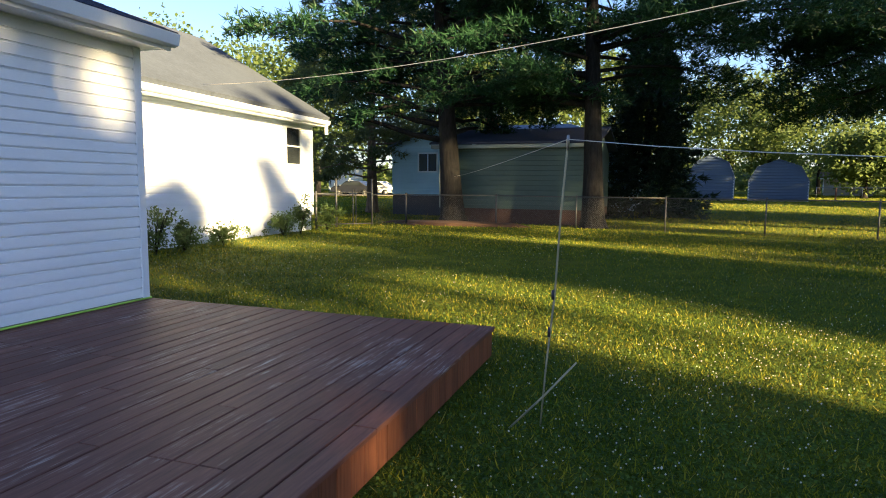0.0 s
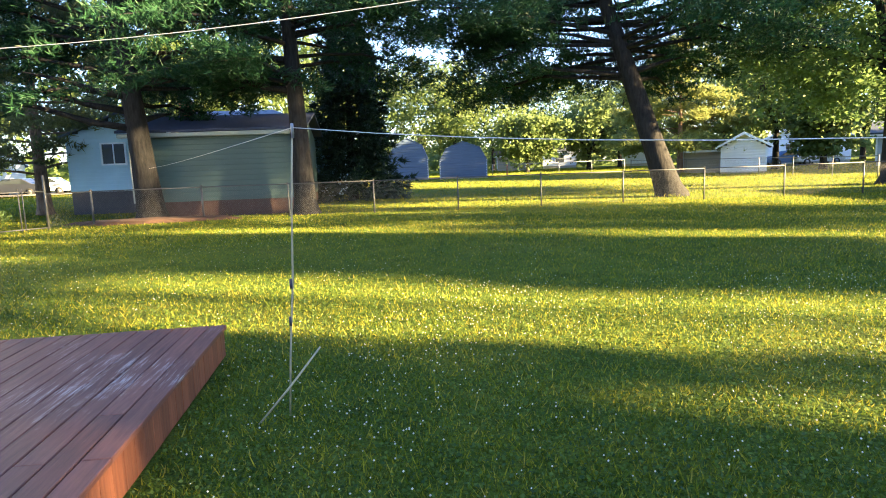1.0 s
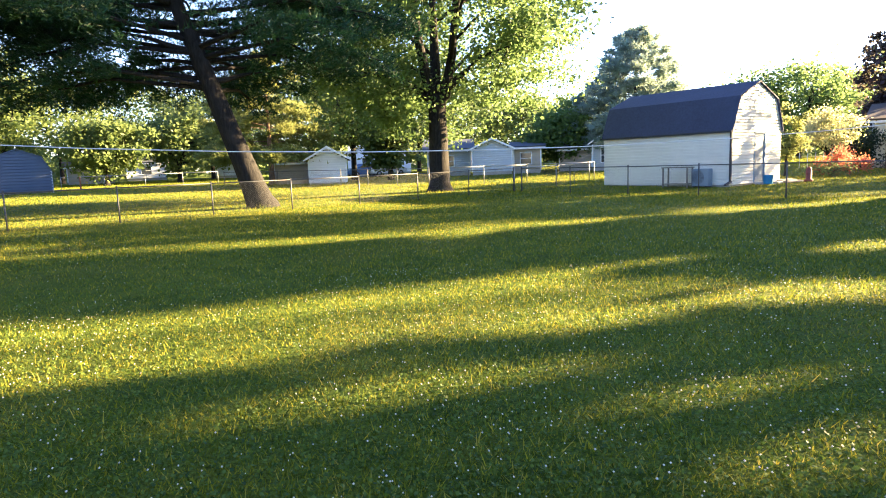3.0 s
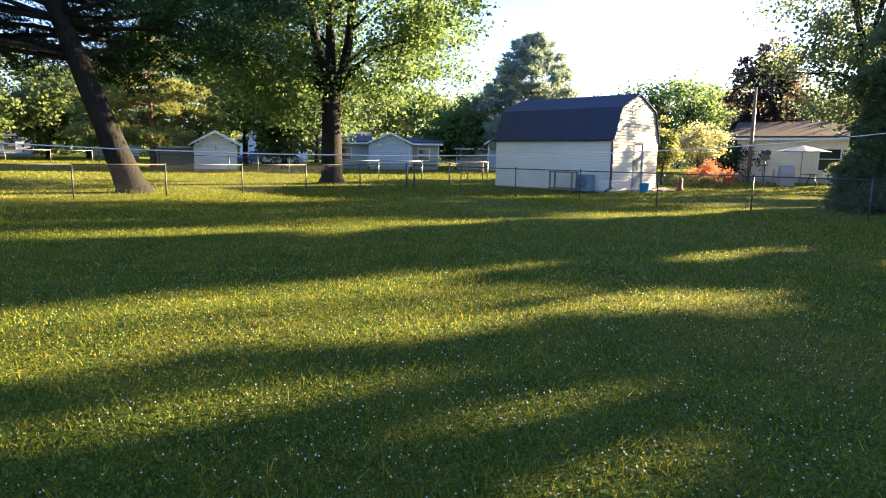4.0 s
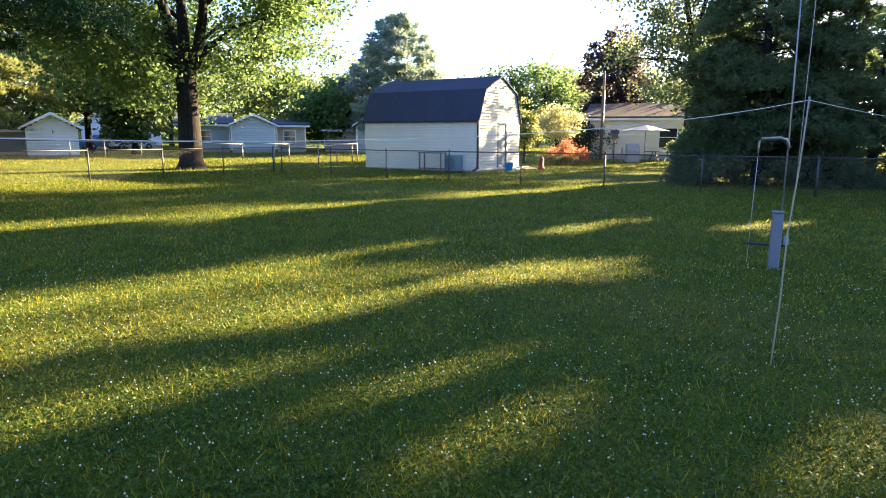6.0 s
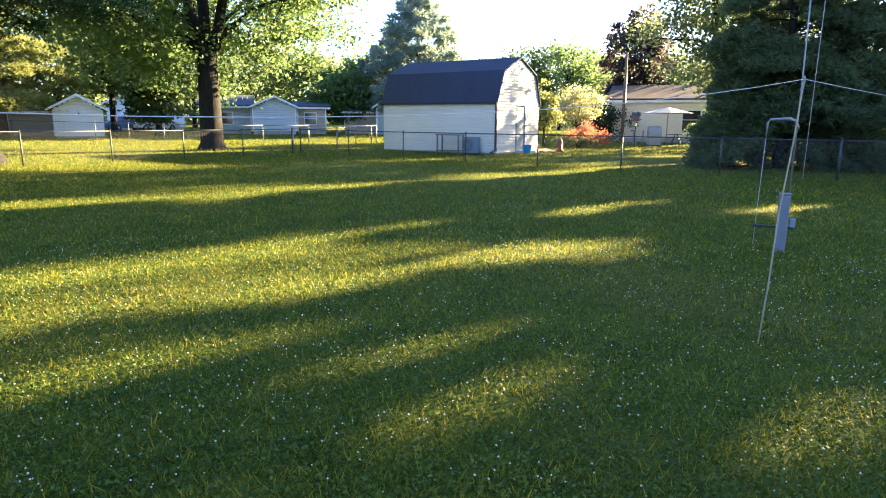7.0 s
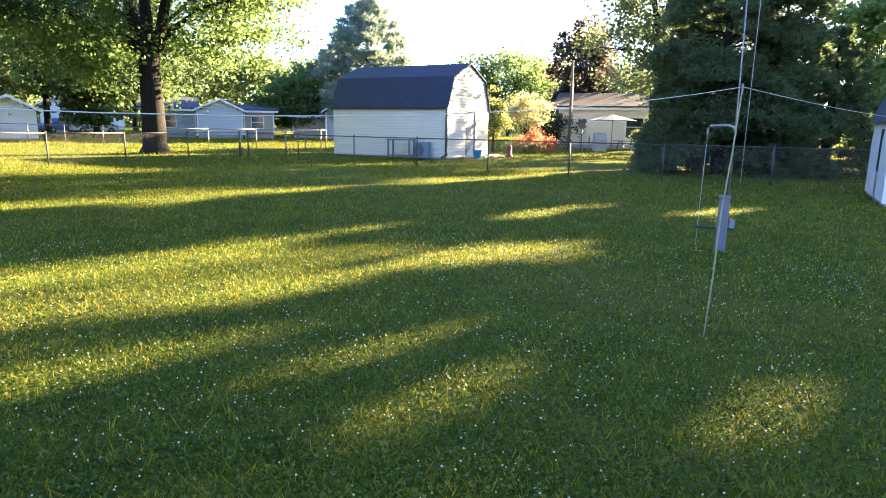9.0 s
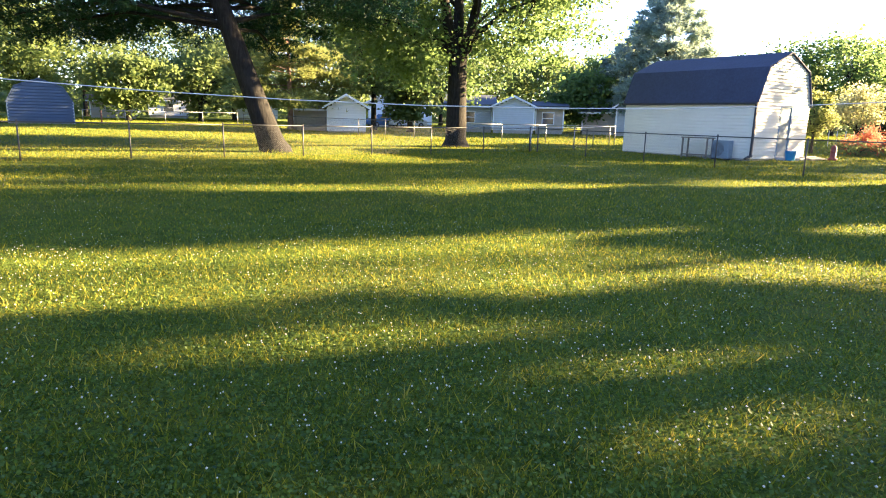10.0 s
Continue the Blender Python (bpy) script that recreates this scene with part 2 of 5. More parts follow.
def thing(name, at, turn=0.0, label="", category="", group="", kind=""):
    """An Empty at the base of a thing; turn: compass bearing of its own +y."""
    e = new(name)
    e.empty_display_size = 0.2
    e.matrix_world = pose(at[0], at[1], at[2] if len(at) > 2 else 0.0, 0, 0, -turn)
    return tagged(e, label, category, group, kind)


def part(name, bm, material, parent=None, label="", smooth=False):
    me = bpy.data.meshes.new(name)
    if isinstance(bm, tuple):
        v, f = bm
        me.from_pydata([tuple(p) for p in v], [], [tuple(q) for q in f])
    else:
        bm.normal_update()
        bm.to_mesh(me)
        bm.free()
    me.materials.append(material)
    if smooth:
        me.shade_smooth()
    ob = new(name, me)
    ob.parent = parent
    if label:
        ob["label"] = label
    return ob


def fast_mesh(name, verts, faces, material, smooth=False):
    """A mesh from arrays; all faces have the same number of corners."""
    me = bpy.data.meshes.new(name)
    n, k = len(faces), faces.shape[1]
    me.vertices.add(len(verts))
    me.vertices.foreach_set("co", np.ascontiguousarray(verts, dtype=np.float32).ravel())
    me.loops.add(n * k)
    me.loops.foreach_set("vertex_index", np.ascontiguousarray(faces, dtype=np.int32).ravel())
    me.polygons.add(n)
    me.polygons.foreach_set("loop_start", np.arange(0, n * k, k, dtype=np.int32))
    me.update(calc_edges=True)
    me.materials.append(material)
    if smooth:
        me.shade_smooth()
    return me


def box(bm, x0, x1, y0, y1, z0, z1, bevel=0.0):
    made = bmesh.ops.create_cube(bm, size=1.0, matrix=Matrix.LocRotScale(((x0 + x1) / 2, (y0 + y1) / 2, (z0 + z1) / 2), None, (x1 - x0, y1 - y0, z1 - z0)))
    if bevel:
        es = list({e for v in made["verts"] for e in v.link_edges})
        bmesh.ops.bevel(bm, geom=es, offset=bevel, segments=1, affect="EDGES")
    return bm


def a_box(x0, x1, y0, y1, z0, z1, bevel=0.0):
    return box(bmesh.new(), x0, x1, y0, y1, z0, z1, bevel)


def poly(bm, pts):
    return bm.faces.new([bm.verts.new(p) for p in pts])


def slab(pts, thick):
    """A flat plate of some thickness below the polygon pts."""
    bm = bmesh.new()
    f = poly(bm, pts)
    f.normal_update()
    out = bmesh.ops.extrude_face_region(bm, geom=[f])
    n = -f.normal * thick
    bmesh.ops.translate(bm, vec=n, verts=[v for v in out["geom"] if isinstance(v, bmesh.types.BMVert)])
    bmesh.ops.recalc_face_normals(bm, faces=bm.faces)
    return bm


def prism(profile, y0, y1):
    """A solid of the x-z outline profile from y0 to y1."""
    bm = bmesh.new()
    a, b = [bm.verts.new((x, y0, z)) for x, z in profile], [bm.verts.new((x, y1, z)) for x, z in profile]
    bm.faces.new(a)
    bm.faces.new(b[::-1])
    for i in range(len(a)):
        j = (i + 1) % len(a)
        bm.faces.new((a[i], b[i], b[j], a[j]))
    bmesh.ops.recalc_face_normals(bm, faces=bm.faces)
    return bm


def tube_arrays(pts, radii, sides=8):
    pts = [Vector(p) for p in pts]
    v, f = [], []
    for i, p in enumerate(pts):
        d = (pts[min(i + 1, len(pts) - 1)] - pts[max(i - 1, 0)]).normalized()
        a = d.orthogonal().normalized() if abs(d.z) > 0.95 else d.cross(Vector((0, 0, 1))).normalized()
        b = d.cross(a)
        for s in range(sides):
            w = 2 * math.pi * s / sides
            v.append(p + (a * math.cos(w) + b * math.sin(w)) * radii[i])
        if i:
            o = (i - 1) * sides
            for s in range(sides):
                n = (s + 1) % sides
                f.append((o + s, o + n, o + sides + n, o + sides + s))
    f.append(tuple(range(sides))[::-1])
    f.append(tuple((len(pts) - 1) * sides + s for s in range(sides)))
    return v, f


def tube(name, pts, radii, material, parent=None, sides=8, label=""):
    if not isinstance(radii, (list, tuple)):
        radii = [radii] * len(pts)
    return part(name, tube_arrays(pts, radii, sides), material, parent, label, True)


def lapped(a, b, z0, z1, expose=0.11, thick=0.016, lo=None, hi=None, holes=(), groove=0.30):
    """Lapped siding from a to b (x, y in the thing's own frame), facing the right-hand side of that way; lo, hi: how far the courses reach at a height.
    holes: (from, to, bottom, top) along the wall. groove: share of a course that is coved under the next one."""
    ax, ay = a
    dx, dy = b[0] - ax, b[1] - ay
    length = math.hypot(dx, dy)
    dx, dy = dx / length, dy / length
    nx, ny = dy, -dx
    v, f = [], []
    z = z0
    while z < z1 - 0.01:
        top = min(z + expose, z1)
        zm = (z + top) / 2
        s0, s1 = (lo(zm) if lo else 0.0), (hi(zm) if hi else length)
        spans = [(s0, s1)]
        for h0, h1, hb, ht in holes:
            if hb < zm < ht:
                spans = [q for p0, p1 in spans for q in ((p0, min(p1, h0)), (max(p0, h1), p1)) if q[1] - q[0] > 0.01]
        cove = top - (top - z) * groove
        for p0, p1 in spans:
            if p1 - p0 < 0.02:
                continue
            k = len(v)
            for zz, o in ((z, 0.002), (z, thick), (cove, thick * 0.82), (cove + (top - cove) * 0.35, 0.003), (top, 0.002)):
                for s in (p0, p1):
                    v.append((ax + dx * s + nx * o, ay + dy * s + ny * o, zz))
            f += [(k + 2 * i, k + 2 * i + 1, k + 2 * i + 3, k + 2 * i + 2) for i in range(4)]
        z = top
    return v, f


def window_unit(parent, at, turn, w, h, panes=2, split="double_hung", trim=TRIM):
    """A window in a wall: at is the middle of its foot on the wall's face; it looks along the thing's -y after the turn."""
    m = pose(at[0], at[1], at[2], 0, 0, turn)

    def put(name, bm, mat, above=None, label=""):
        bm.transform(m)
        return part(name, bm, mat, above or parent, label)
    fr = bmesh.new()
    t = 0.07
    for x0, x1, z0, z1 in ((-w / 2 - t, -w / 2, -t, h + t), (w / 2, w / 2 + t, -t, h + t), (-w / 2, w / 2, h, h + t), (-w / 2, w / 2, -t, 0)):
        box(fr, x0, x1, -0.045, 0.03, z0, z1)
    frame_ob = put("window", fr, trim)
    sash = bmesh.new()
    if split == "double_hung":
        box(sash, -w / 2, w / 2, -0.03, 0.0, h / 2 - 0.025, h / 2 + 0.025)
    else:
        box(sash, -0.025, 0.025, -0.03, 0.0, 0, h)
    put("sash_bar", sash, trim, frame_ob)
    for i in range(2):
        if split == "double_hung":
            q = a_box(-w / 2, w / 2, -0.012 + 0.008 * i, 0.0 + 0.008 * i, h / 2 * i + 0.025 * i, h / 2 * (i + 1) - 0.025 * (1 - i))
        else:
            q = a_box(-w / 2 + (w / 2 + 0.025) * i, -0.025 + (w / 2 + 0.025) * i, -0.01, 0.0, 0, h)
        put("pane", q, GLASS, frame_ob, "dark reflecting glass pane")
    return frame_ob


# ---------------------------------------------------------------- ground
def build_ground():
    rings = [0.0] + [0.7 * i for i in range(1, 40)] + [28 * 1.09 ** i for i in range(1, 46)] + [2500.0]
    seg = 128
    v, f = [(0.0, 0.0, 0.0)], []
    for r in rings[1:]:
        for s in range(seg):
            w = 2 * math.pi * s / seg
            x, y = r * math.cos(w), r * math.sin(w)
            z = ground_z(x, y)
            if 2 < r < 400:
                z += 0.035 * (noise.noise((x * 0.12, y * 0.12, 0.0)) - 0.1) * min(1, r / 14)
            v.append((x, y, z - 0.012))
    for s in range(seg):
        f.append((0, 1 + s, 1 + (s + 1) % seg))
    for k in range(len(rings) - 2):
        o = 1 + k * seg
        for s in range(seg):
            n = (s + 1) % seg
            f.append((o + s, o + seg + s, o + seg + n, o + n))
    g = part("ground", (v, f), GRASS, None, "", True)
    tagged(g, "mown green lawn with straw-coloured patches", "lawn", kind="structure")


build_ground()

# ---------------------------------------------------------------- near house with lapped vinyl siding
def near_house():
    h = thing("house", (-3.63, 6.70, 0), 15.0, "pale lavender vinyl-sided house with dark shingle roof beside the deck", "house")
    part("foundation", a_box(-7, -0.02, -9, -0.02, -0.1, 0.3), BLOCK, h)
    wall = part("wall", a_box(-7, -0.004, -9, -0.004, 0.3, 2.92), VINYL, h, "pale lapped vinyl siding wall")
    expose, z = 0.109, 0.30
    while z < 2.9:
        part("siding_board", lapped((0, -9), (0, -0.05), z, min(z + expose, 2.91), expose, 0.022, groove=0.2), VINYL, wall)
        part("siding_board", lapped((-0.05, 0), (-7, 0), z, min(z + expose, 2.91), expose, 0.022, groove=0.2), VINYL, wall)
        z += expose
    part("corner_post", a_box(-0.07, 0.028, -0.07, 0.028, 0.28, 2.92, 0.006), TRIM, h, "white corner trim")
    part("soffit", a_box(-7.3, 0.30, -9.3, 0.14, 2.92, 2.95), TRIM, h)
    part("fascia", a_box(0.285, 0.31, -9.3, 0.15, 2.90, 3.06), TRIM, h)
    gut = [(0.31, 2.95), (0.34, 2.93), (0.40, 2.95), (0.425, 3.06), (0.415, 3.06), (0.392, 2.96), (0.34, 2.942), (0.318, 2.955), (0.318, 3.06), (0.31, 3.06)]
    part("gutter", prism(gut, -9.3, 0.17), TRIM, h, "white metal gutter")
    part("rake_board", slab([(0.31, 0.16, 2.93), (0.31, 0.16, 3.08), (-3.5, 0.16, 4.55), (-3.5, 0.16, 4.40)], 0.03), TRIM, h)
    gable = bmesh.new()
    poly(gable, [(-0.02, 0.0, 2.92), (-7, 0.0, 2.92), (-3.5, 0.0, 4.35)])
    part("gable", gable, VINYL, h)
    for k in range(24):
        x0, x1 = 0.37 - 0.165 * k, 0.37 - 0.165 * (k + 1) - 0.03
        z0, z1 = 3.075 + 0.062 * k, 3.075 + 0.062 * (k + 1) + 0.011
        part("shingle_course", slab([(x0, -9.3, z0 + 0.006), (x0, 0.20, z0 + 0.006), (x1, 0.20, z1), (x1, -9.3, z1)], 0.012), DARK_SHINGLE, h)
    part("roof", slab([(-3.5, -9.3, 4.57), (-3.5, 0.4, 4.57), (-7.4, 0.4, 3.08), (-7.4, -9.3, 3.08)], 0.03), DARK_SHINGLE, h)
    strip = thing("edging_strip", (-3.63, 6.70, 0), 15.0, "lime green strip along the foot of the house wall", "edging")
    tube("cord", [(0.05, -8.5, 0.285), (0.045, -4, 0.283), (0.06, -1.0, 0.29), (0.05, 0.02, 0.285), (0.0, 0.05, 0.285)], 0.011, LIME, strip, 6)


near_house()


# ---------------------------------------------------------------- deck
def timber_deck():
    d = thing("deck", (0.10, 5.73, 0), 15.0, "red-brown stained timber deck with worn boards and plank skirt", "deck")
    top, length, width = 0.272, 7.4, 3.86
    rng = random.Random(4)
    n = 27
    pitch = width / n
    for i in range(n):
        x1 = 0.025 - i * pitch
        x0 = x1 - pitch + 0.008
        joint = -rng.choice([1.9, 2.45, 3.1, 3.66, 4.3])
        for y1, y0 in ((0.02, joint), (joint - 0.004, -length)):
            b = a_box(x0, x1, y0, y1, top - 0.032 + rng.uniform(-0.002, 0.002), top + rng.uniform(-0.002, 0.0015), 0.004)
            part("deck_board", b, DECK, d)
    m = int(length / 0.142)
    for i in range(m):
        y1 = 0.0 - i * 0.142
        part("skirt_board", a_box(-0.02, 0.004 + rng.uniform(0, 0.003), y1 - 0.139, y1, 0.012, top - 0.034, 0.002), SKIRT, d)
    for i in range(int(width / 0.142)):
        x1 = -0.02 - i * 0.142
        part("skirt_board", a_box(x1 - 0.139, x1, -0.02, 0.004, 0.012, top - 0.034, 0.002), SKIRT, d)
    part("joist_frame", a_box(-width + 0.02, -0.03, -length + 0.02, -0.03, 0.02, top - 0.036), SKIRT, d)


timber_deck()


# ---------------------------------------------------------------- buildings
def white_house():
    h = thing("house", (-5.85, 21.0, 0), 14.0, "white lap-sided house with grey shingle gable roof", "house")
    L, W, e, ridge = 14.0, 9.0, 3.47, 6.2
    part("foundation", a_box(-W, -0.03, -L, -0.03, -0.1, 0.55), BLOCK, h, "white-painted block foundation").data.materials[0] = WHITE_SIDING
    part("wall", a_box(-W, -0.004, -L, -0.004, 0.55, e), WHITE_SIDING, h)
    part("siding", lapped((0, -L), (0, 0), 0.55, e, 0.15, 0.02, holes=[(L - 1.66, L - 0.72, 2.1, 3.35)]), WHITE_SIDING, h, "white lapped siding")
    part("siding", lapped((0, 0), (-W, 0), 0.55, ridge, 0.15, 0.02, lo=lambda z: max(0, (z - e) * 4.5 / 2.73), hi=lambda z: W - max(0, (z - e) * 4.5 / 2.73)), WHITE_SIDING, h)
    part("corner_post", a_box(-0.06, 0.03, -0.06, 0.03, 0.5, e), TRIM, h)
    window_unit(h, (0.012, -1.19, 2.17), 90, 0.82, 1.12)
    part("soffit", a_box(-W - 0.4, 0.42, -L - 0.4, 0.22, e, e + 0.03), TRIM, h)
    part("fascia", a_box(0.42, 0.45, -L - 0.4, 0.22, e - 0.02, e + 0.2), TRIM, h)
    part("gutter", prism([(0.45, e + 0.04), (0.50, e + 0.02), (0.57, e + 0.05), (0.59, e + 0.17), (0.45, e + 0.17)], -L - 0.4, 0.25), TRIM, h, "white gutter")
    part("downspout", a_box(0.45, 0.53, 0.10, 0.18, e - 0.28, e + 0.05), TRIM, h)
    part("roof", slab([(0.5, -L - 0.4, e + 0.19), (0.5, 0.27, e + 0.19), (-4.5, 0.27, ridge + 0.35), (-4.5, -L - 0.4, ridge + 0.35)], 0.12), GREY_SHINGLE, h, "grey asphalt shingle roof")
    part("roof", slab([(-4.5, -L - 0.4, ridge + 0.35), (-4.5, 0.27, ridge + 0.35), (-9.5, 0.27, e + 0.19), (-9.5, -L - 0.4, e + 0.19)], 0.12), GREY_SHINGLE, h)
    part("rake_board", slab([(0.5, 0.28, e + 0.02), (0.5, 0.28, e + 0.2), (-4.5, 0.28, ridge + 0.36), (-4.5, 0.28, ridge + 0.18)], 0.03), TRIM, h)


white_house()


def green_garage():
    g = thing("garage", (-1.9, 26.6, ground_z(-1.9, 26.6)), 17.0, "sage green sided garage with dark shingle roof behind the fence", "garage")
    W, D, e, rz = 6.3, 6.0, 3.05, 4.02
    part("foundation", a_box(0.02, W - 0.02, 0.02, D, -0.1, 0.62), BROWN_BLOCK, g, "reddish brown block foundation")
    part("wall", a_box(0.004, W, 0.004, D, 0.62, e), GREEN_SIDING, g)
    part("siding", lapped((0, 0), (W, 0), 0.6, e, 0.2, 0.02), GREEN_SIDING, g, "sage green lapped siding darkened as if in shade")
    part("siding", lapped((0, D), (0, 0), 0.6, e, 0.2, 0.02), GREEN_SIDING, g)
    part("corner_post", a_box(-0.03, 0.05, -0.03, 0.05, 0.6, e), SAGE_TRIM, g)
    part("fascia", a_box(-0.3, W + 0.3, -0.34, -0.31, e + 0.02, e + 0.15), SAGE_TRIM, g, "sage grey fascia board")
    part("soffit", a_box(-0.3, W + 0.3, -0.31, 0.0, e, e + 0.02), SAGE_TRIM, g)
    part("roof", slab([(-0.35, -0.38, e + 0.17), (W + 0.35, -0.38, e + 0.17), (W + 0.35, 3, rz), (-0.35, 3, rz)], 0.08), DARK_SHINGLE, g, "dark shingle roof")
    part("roof", slab([(-0.35, 3, rz), (W + 0.35, 3, rz), (W + 0.35, D + 0.35, e + 0.17), (-0.35, D + 0.35, e + 0.17)], 0.08), DARK_SHINGLE, g)
    for x in (0.0, W):
        b = bmesh.new()
        poly(b, [(x, 0, e), (x, D, e), (x, 3, rz - 0.1)])
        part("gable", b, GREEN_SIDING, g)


green_garage()


def blue_house():
    z0 = ground_z(-4.6, 31.6)
    h = thing("house", (-4.75, 31.9, z0), 17.0, "light blue lap-sided house with white double window and brick chimney", "house")
    W, e, a, D = 4.7, 3.4, 4.3, 5.0
    part("foundation", a_box(0.02, W - 0.02, 0.02, D, -0.1, 1.0), DARK_TRIM, h)
    part("wall", a_box(0.004, W - 0.004, 0.004, D, 1.0, e), BLUE_SIDING, h)
    part("siding", lapped((0, 0), (W, 0), 0.98, a, 0.17, 0.02, lo=lambda z: max(0, (z - e) * W / 2 / (a - e)), hi=lambda z: W - max(0, (z - e) * W / 2 / (a - e)), holes=[(1.42, 2.52, 2.15, 3.1)]), BLUE_SIDING, h, "light blue lapped siding")
    part("siding", lapped((0, D), (0, 0), 0.98, e, 0.17, 0.02), BLUE_SIDING, h)
    window_unit(h, (1.97, -0.01, 2.2), 0, 0.95, 0.85, split="slider")
    for sgn in (0, 1):
        x = -0.25 if sgn == 0 else W + 0.25
        zz = e - 0.09
        part("roof", slab([(x, -0.3, zz), (W / 2, -0.3, a + 0.03), (W / 2, D, a + 0.03), (x, D, zz)] if sgn == 0 else [(W / 2, -0.3, a + 0.03), (x, -0.3, zz), (x, D, zz), (W / 2, D, a + 0.03)], 0.08), GREY_SHINGLE, h)
    part("wall", a_box(-1.0, 11.5, D, D + 8, 0.2, e), BLUE_SIDING, h)
    b = bmesh.new()
    c = [(-1.4, D - 0.4, e), (11.9, D - 0.4, e), (11.9, D + 8.4, e), (-1.4, D + 8.4, e)]
    r = [(3.0, D + 4, 5.25), (7.5, D + 4, 5.25)]
    for q in ((c[0], c[1], r[1], r[0]), (c[1], c[2], r[1]), (c[2], c[3], r[0], r[1]), (c[3], c[0], r[0]), (c[3], c[2], c[1], c[0])):
        poly(b, q)
    bmesh.ops.remove_doubles(b, verts=b.verts, dist=0.001)
    part("roof", b, SLATE_SHINGLE, h, "blue-grey hip roof")
    ch = part("chimney", a_box(2.5, 3.15, D + 3.0, D + 3.6, 4.4, 5.75, 0.02), BRICK, h, "orange brick chimney")
    part("chimney_cap", a_box(2.44, 3.21, D + 2.94, D + 3.66, 5.75, 5.83), BLOCK, ch)


SLATE_SHINGLE = shingle_material("blue_grey_shingle", (0.16, 0.20, 0.26))
blue_house()


def gambrel_profile(w, e, bx, bz, rz, out=0.0):
    return [(-out, e - out * 1.2), (bx - out * 0.4, bz + out * 0.4), (w / 2, rz + out * 0.6), (w - bx + out * 0.4, bz + out * 0.4), (w + out, e - out * 1.2)]


def gambrel_shed(name, at, turn, w, d, e, bx, bz, rz, wall_mat, roof_mat, label, course=0.13, holes=(), front_holes=(), base=BLOCK, trim=None):
    """A barn-roofed shed: its gable stands at y = 0 and looks along -y, its left wall at x = 0."""
    s = thing(name, (at[0], at[1], ground_z(at[0], at[1])), turn, label, "shed")
    part("footing", a_box(0.03, w - 0.03, 0.03, d - 0.03, -0.15, 0.1), base, s)

    def lo(z):
        if z < e:
            return 0.0
        if z < bz:
            return (z - e) / (bz - e) * bx
        return bx + (z - bz) / (rz - bz) * (w / 2 - bx)
    body = [(0.004, 0.08), (0.004, e), (bx, bz), (w / 2, rz), (w - bx, bz), (w - 0.004, e), (w - 0.004, 0.08)]
    part("wall", prism(body, 0.004, d - 0.004), wall_mat, s)
    part("siding", lapped((0, 0), (w, 0), 0.08, rz, course, course * 0.28 if course < 1 else 0.02, lo=lo, hi=lambda z: w - lo(z), holes=front_holes), wall_mat, s, "lapped siding of the gable end")
    part("siding", lapped((0, d), (0, 0), 0.08, e, course, course * 0.28 if course < 1 else 0.02, holes=holes), wall_mat, s, "lapped siding of the long side")
    pf = gambrel_profile(w, e, bx, bz, rz, 0.12)
    inner = gambrel_profile(w, e, bx, bz, rz, 0.015)
    for i in range(4):
        part("roof_slope", prism([inner[i], pf[i], pf[i + 1], inner[i + 1]], -0.12, d + 0.12), roof_mat, s)
    if trim:
        for i in range(4):
            a, b = pf[i], pf[i + 1]
            part("rake_trim", slab([(a[0], -0.125, a[1] - 0.12), (b[0], -0.125, b[1] - 0.12), (b[0], -0.125, b[1]), (a[0], -0.125, a[1])], 0.02), trim, s)
    return s


